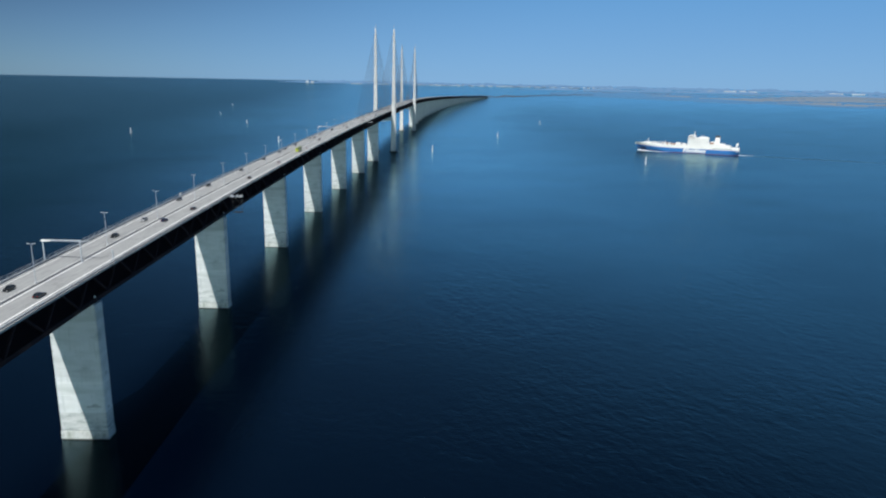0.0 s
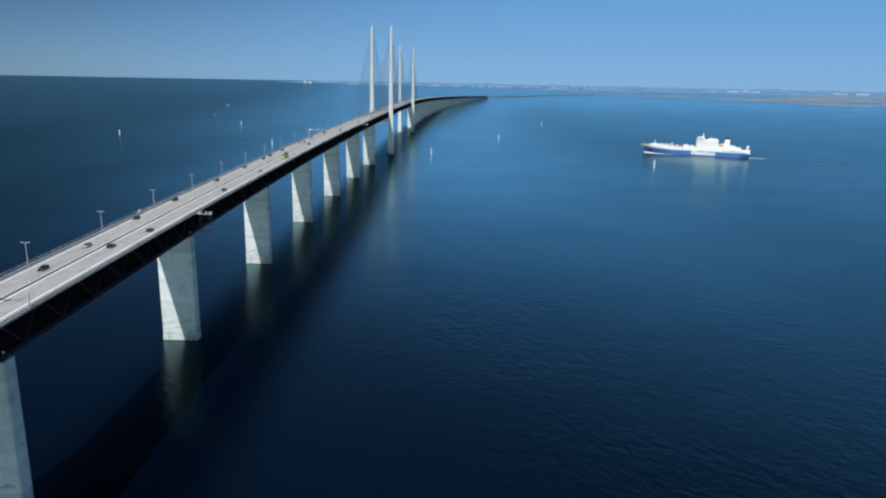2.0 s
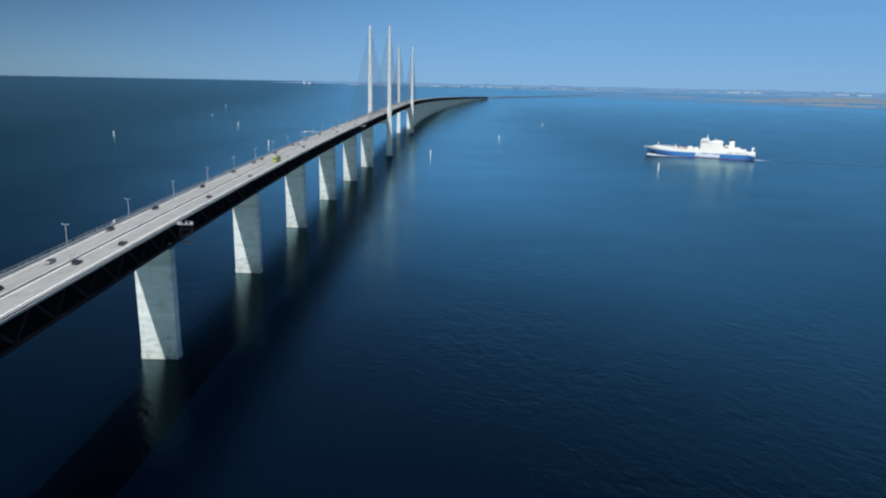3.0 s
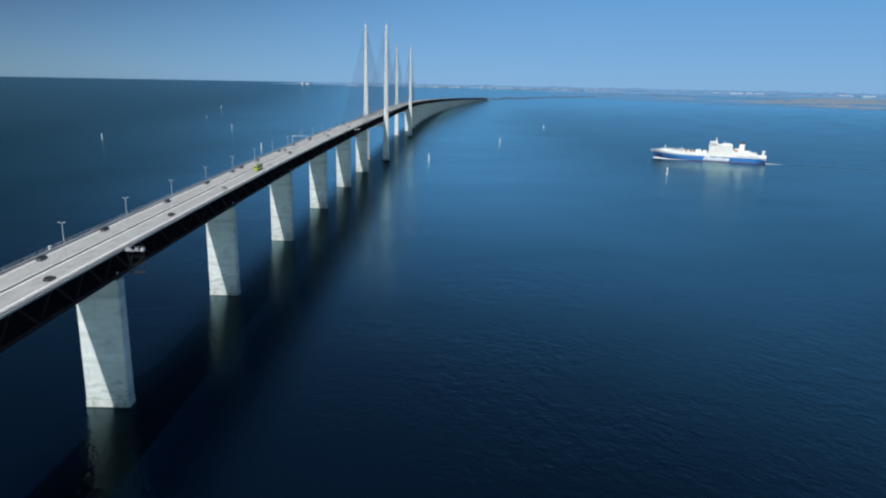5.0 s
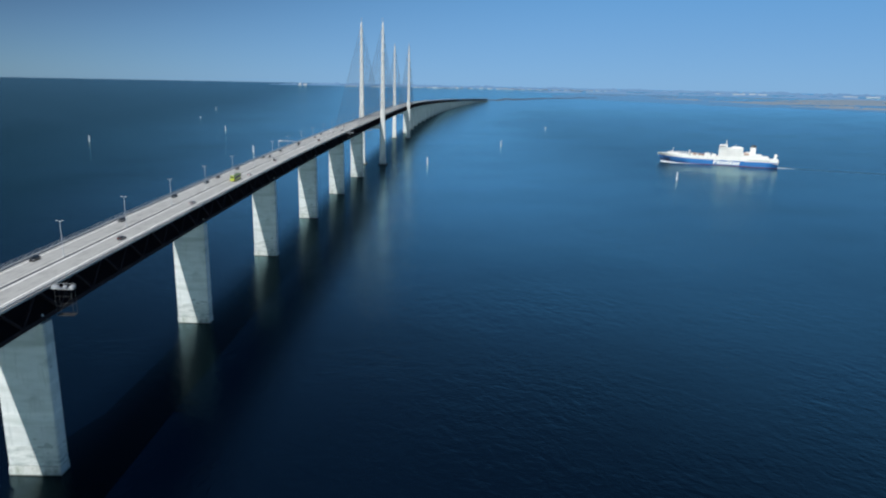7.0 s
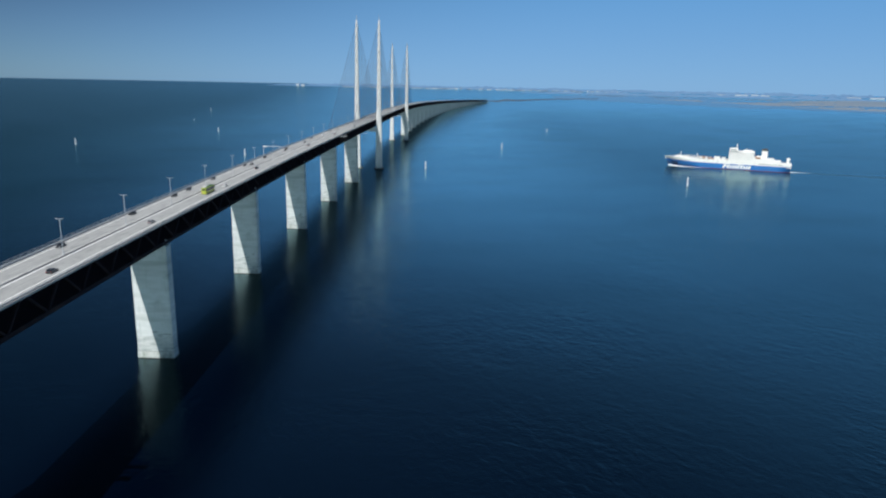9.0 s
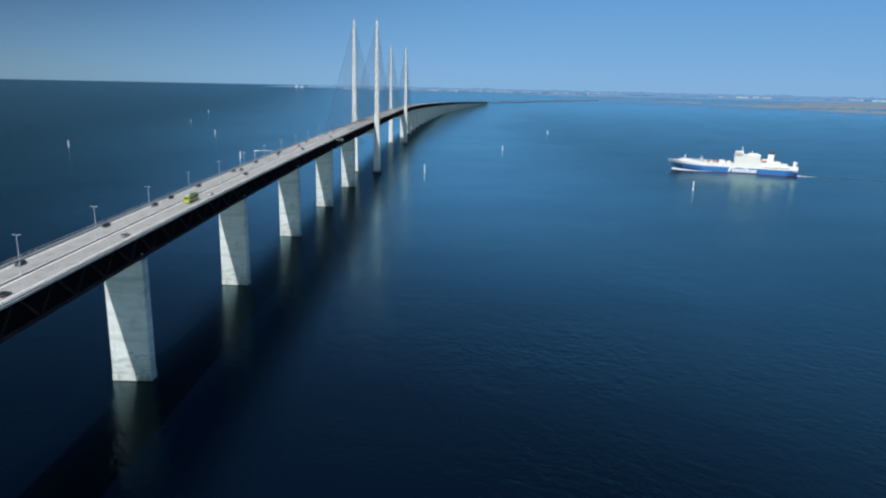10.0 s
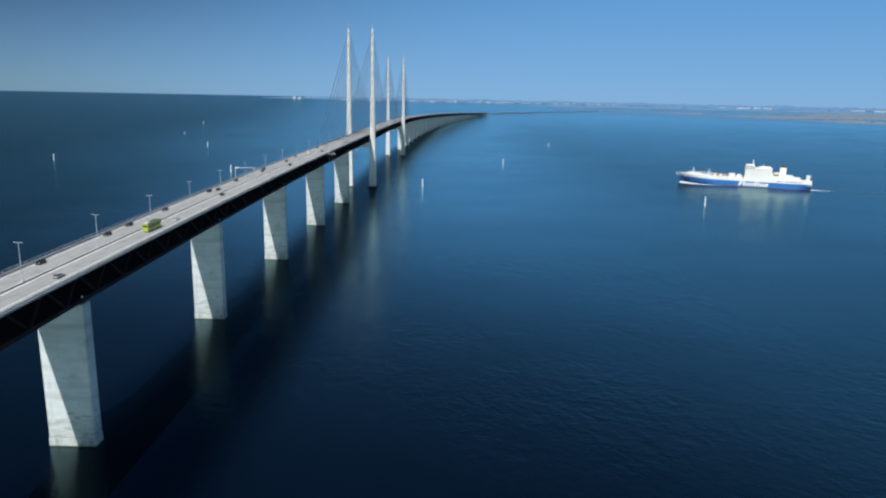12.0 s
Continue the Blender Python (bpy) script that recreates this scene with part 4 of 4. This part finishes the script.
    for s in (-1, 1):
        part("bridge_window", boxed((s * 13.27, -6.0, 31.6), (0.08, 9.0, 1.1), 0.02), M_GLASS, nav, "dark bridge windows")
    part("monkey_island", boxed((0, -7.5, 33.2), (12, 7, 0.8), 0.2), M_WHITE, t)
    part("radar_mast", tube(bmesh.new(), (0, -10.5, 33), (0, -10.5, 40.5), 1.1, 8, 0.5), M_WHITE, t)
    part("radar_arm", boxed((0, -10.5, 37.4), (5.5, 0.7, 0.7), 0.05), M_WHITE, t)
    part("signal_mast", tube(bmesh.new(), (0, -25.0, 30.8), (0, -25.0, 35.0), 0.5, 8, 0.3), M_WHITE, t)
    for s in (-1, 1):
        for k in range(4):
            for i in range(11):
                part("window", boxed((s * 11.34, -2.8 - i * 3.1, 17.2 + k * 3.2), (0.08, 0.6, 0.55)), M_PORT, house)
        boat = part("lifeboat", boxed((s * 10.9, -43.0, 20.3), (2.8, 8.0, 2.6), 1.0), M_BOAT, t, "orange-brown lifeboat")
        part("davit", beam(bmesh.new(), (s * 10.0, -40.2, 17.0), (s * 11.8, -40.2, 22.6), 0.4, 0.4), M_WHITE, boat)
        part("davit", beam(bmesh.new(), (s * 10.0, -45.8, 17.0), (s * 11.8, -45.8, 22.6), 0.4, 0.4), M_WHITE, boat)
    part("aft_house", boxed((0, -46.0, 16.6), (22.6, 19, 6.8), 0.4), M_WHITE, t, "white stepped aft house")
    part("aft_house", boxed((0, -60.0, 16.4), (22.6, 13, 6.4), 0.5), M_WHITE, t)
    part("aft_house", boxed((0, -71.0, 15.0), (22.6, 11, 3.8), 0.5), M_WHITE, t)
    part("aft_house", boxed((0, -48.0, 21.2), (15.0, 14, 3.0), 0.4), M_WHITE, t)
    funnel = part("funnel", boxed((0, -52.0, 25.4), (8, 8.6, 12.0), 0.8), M_WHITE, t, "white funnel")
    part("funnel_cap", boxed((0, -52.0, 32.6), (8.2, 8.8, 3.6), 0.8), M_BLACK, funnel, "black funnel top")
    part("funnel_pipe", tube(bmesh.new(), (1.2, -52.6, 34), (1.2, -52.6, 35.6), 0.7, 8), M_BLACK, funnel)
    for s in (-1, 1):
        part("ramp_post", boxed((s * 9.5, -86.5, 16.4), (2.0, 2.8, 7.4), 0.3), M_WHITE, t)
        part("ramp_post_head", boxed((s * 9.5, -87.5, 20.3), (2.4, 4.2, 1.2), 0.3), M_WHITE, t)
    part("stern_ramp", boxed((0, -91.3, 9.6), (18, 0.6, 8), 0.1), M_WHITE, t)
    part("stern_ledge", boxed((0, -88.0, 7.0), (25.6, 7.0, 0.6), 0.2), M_WHITE, t)
    # the owner's mark as plain white shapes on the blue side
    x = 12.66
    for s in (-1, 1):
        part("mark", loft(bmesh.new(), [[(s * (x + g), 4.8, 1.8), (s * (x + g), 7.8, 1.8), (s * (x + g), 5.0, 9.8), (s * (x + g), 1.8, 9.8)] for g in (0, 0.3)]), M_WHITE, hull, "white slanted mark")
        part("mark", boxed((s * (x + 0.15), 0.4, 8.9), (0.3, 6.4, 1.8)), M_WHITE, hull)
        part("mark", boxed((s * (x + 0.15), 2.0, 5.6), (0.3, 4.2, 1.5)), M_WHITE, hull)
        for i, h in enumerate((5.6, 4.7, 4.7, 4.7, 6.6, 5.8, 4.7, 4.7, 4.7)):
            y = 1.4 - i * 3.9
            part("mark", loft(bmesh.new(), [[(s * (x + g), y - 3.0, 2.0), (s * (x + g), y, 2.0), (s * (x + g), y - 1.3, 2.0 + h), (s * (x + g), y - 4.3, 2.0 + h)] for g in (0, 0.3)]), M_WHITE, hull)
    # deck cargo: trailers in rows
    rnd = random.Random(4)
    for i in range(9):
        for x in (-8.4, -4.6, -0.8, 3.0, 6.8):
            if rnd.random() < 0.3 or (i < 2 and x < 4):
                continue
            mat = rnd.choice((M_WHITE, M_BOAT, M_DECK, M_BOAT, M_DECK, M_RAIL, M_BLUE))
            tr = thing("trailer", "cargo trailer parked on the ship's weather deck", "trailer", "trailers on the ship", m @ Matrix.Translation((x, 13 + i * 4.1, 13.35)))
            part("body", boxed((0, 0, 2.1), (2.6, 3.6, 3.0), 0.08), mat, tr)
            part("chassis", boxed((0, 0, 0.3), (2.2, 3.2, 0.6), 0.03), M_BLACK, tr)
    return t


SHIP = Matrix.Translation((582, 944, 0)) @ pose(0, 0, 0, 0, 0, 67.5) @ Matrix.Scale(0.975, 4)
ship(SHIP)


def foam(name, label, outline, crest, z=0.03):
    """A ridge of broken water between two lines, crest metres high at its start."""
    bm = bmesh.new()
    rows = []
    for i, (y, x0, x1) in enumerate(outline):
        up = crest * (1 - i / (len(outline) - 1)) * (0.8 + 0.4 * noise.noise((y * 0.3, x0, 0.5)))
        rows.append([bm.verts.new(SHIP @ Vector((x0 + (x1 - x0) * k, y, z + up * h))) for k, h in ((0.0, 0.5), (0.25, 0.95), (0.5, 1.0), (0.8, 0.35), (1.0, 0.0))])
    for a, b in zip(rows, rows[1:]):
        for k in range(4):
            bm.faces.new((a[k], a[k + 1], b[k + 1], b[k]))
    return tagged(link(name, bm, M_FOAM), label, "foam", kind="stuff")


foam("wake_foam", "thin white foam trailing behind the ship", [(-91, -7, 7), (-97, -6, 5), (-106, -3, 3), (-118, -1, 1.5)], 0.5)
for s in (-1, 1):
    foam("bow_foam", "white bow wave along the hull", [(92, s * 0.2, s * 2.5), (86, s * 2, s * 7), (78, s * 6, s * 12), (68, s * 9.5, s * 15), (56, s * 12, s * 16), (42, s * 12.5, s * 14.6), (28, s * 12.6, s * 13)], 2.0)


bm = bmesh.new()
rows = [[bm.verts.new(SHIP @ Vector((x0, y, 0.015))), bm.verts.new(SHIP @ Vector((x1, y, 0.015)))] for y, x0, x1 in
        ((-90, -6, 6), (-150, -8, 7), (-210, -8, 9), (-270, -6, 8), (-330, -1, 3))]
for a, b in zip(rows, rows[1:]):
    bm.faces.new((a[0], a[1], b[1], b[0]))
tagged(link("wake_water", bm, M_WAKE), "dark churned wake water behind the ship", "wake", kind="stuff")

# ---- far shores ----
def polar(az, d, z=0.0):
    """A place by its bearing from the walk (degrees right of +y) and its distance."""
    a = radians(az)
    return far((EYE.x + d * math.sin(a), EYE.y + d * math.cos(a), z))


def flats(name, label, az0, az1, near_of, far_of, mat, z=0.6, n=70, rows=8, seed=0.0, gaps=0.0):
    bm = bmesh.new()
    grid = []
    for i in range(n + 1):
        az = az0 + (az1 - az0) * i / n
        w = noise.noise((az * 0.9, seed, 0.3)) + 0.5 * noise.noise((az * 2.7, seed, 1.3))
        d0, d1 = near_of(az) * (1 + 0.05 * w), far_of(az) * (1 + 0.06 * w)
        grid.append([bm.verts.new(polar(az, d0 + (d1 - d0) * k / rows, 0.05 if k in (0, rows) else z)) for k in range(rows + 1)])
    for a, b in zip(grid, grid[1:]):
        for k in range(rows):
            if noise.noise((a[k].co.x * 0.0022, a[k].co.y * 0.009, seed)) < gaps - 0.4:
                continue
            bm.faces.new((a[k], a[k + 1], b[k + 1], b[k]))
    return tagged(link(name, bm, mat), label, "shore", kind="structure")


flats("ground_marsh", "low salt marsh island in the sound, tinted hazy blue-grey", 16.0, 46.0, lambda a: np.interp(a, [16, 19, 22, 25, 27, 32.7, 46], [7900, 7400, 6800, 6000, 5650, 5350, 5000]),
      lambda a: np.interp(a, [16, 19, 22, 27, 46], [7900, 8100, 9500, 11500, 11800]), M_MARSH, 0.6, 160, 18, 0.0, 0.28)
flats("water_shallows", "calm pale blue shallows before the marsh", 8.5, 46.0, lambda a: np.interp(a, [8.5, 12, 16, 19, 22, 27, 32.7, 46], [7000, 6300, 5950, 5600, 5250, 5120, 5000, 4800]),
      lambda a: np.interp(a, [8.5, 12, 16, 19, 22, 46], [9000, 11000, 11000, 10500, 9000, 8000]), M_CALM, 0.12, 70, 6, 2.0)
flats("ground_headland", "low headland where the bridge lands, tinted hazy dark blue", 3.3, 12.0, lambda a: np.interp(a, [3.3, 4.6, 12], [5300, 5250, 7400]),
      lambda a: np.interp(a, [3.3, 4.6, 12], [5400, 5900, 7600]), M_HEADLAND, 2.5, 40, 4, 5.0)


def coast(name, az0, az1, d, top, seed):
    bm = bmesh.new()
    n = int((az1 - az0) * 8)
    prev = None
    for i in range(n + 1):
        az = az0 + (az1 - az0) * i / n
        fade = min(1.0, (az - az0) / 4, (az1 - az) / 4 + 0.2)
        h = max(2.0, top * fade * (0.55 + 0.5 * noise.noise((az * 0.5, seed, 0)) + 0.4 * noise.noise((az * 2.6, seed, 4))))
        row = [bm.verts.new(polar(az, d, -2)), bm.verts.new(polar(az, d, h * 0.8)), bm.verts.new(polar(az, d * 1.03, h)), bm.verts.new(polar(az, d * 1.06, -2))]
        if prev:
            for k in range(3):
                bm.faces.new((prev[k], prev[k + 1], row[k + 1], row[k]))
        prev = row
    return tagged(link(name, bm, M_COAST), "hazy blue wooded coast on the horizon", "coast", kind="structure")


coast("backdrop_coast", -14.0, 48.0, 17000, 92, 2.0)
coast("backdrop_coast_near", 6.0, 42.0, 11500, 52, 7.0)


def far_building(az, d, w, h, mat, label, stack=0.0):
    k = shrink((EYE.x + d, EYE.y, 0))
    at = polar(az, d, 0)
    t = thing("building", label, "building", "buildings on the far shore", Matrix.Translation(at) @ pose(0, 0, 0, 0, 0, -az) @ Matrix.Scale(k, 4))
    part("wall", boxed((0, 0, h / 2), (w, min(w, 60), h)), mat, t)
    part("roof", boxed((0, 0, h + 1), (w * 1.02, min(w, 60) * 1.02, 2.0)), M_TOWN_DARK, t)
    if stack:
        part("chimney", tube(bmesh.new(), (w * 0.3, 0, h), (w * 0.3, 0, h + stack), 6, 8, 4), M_TOWN, t)
    return t


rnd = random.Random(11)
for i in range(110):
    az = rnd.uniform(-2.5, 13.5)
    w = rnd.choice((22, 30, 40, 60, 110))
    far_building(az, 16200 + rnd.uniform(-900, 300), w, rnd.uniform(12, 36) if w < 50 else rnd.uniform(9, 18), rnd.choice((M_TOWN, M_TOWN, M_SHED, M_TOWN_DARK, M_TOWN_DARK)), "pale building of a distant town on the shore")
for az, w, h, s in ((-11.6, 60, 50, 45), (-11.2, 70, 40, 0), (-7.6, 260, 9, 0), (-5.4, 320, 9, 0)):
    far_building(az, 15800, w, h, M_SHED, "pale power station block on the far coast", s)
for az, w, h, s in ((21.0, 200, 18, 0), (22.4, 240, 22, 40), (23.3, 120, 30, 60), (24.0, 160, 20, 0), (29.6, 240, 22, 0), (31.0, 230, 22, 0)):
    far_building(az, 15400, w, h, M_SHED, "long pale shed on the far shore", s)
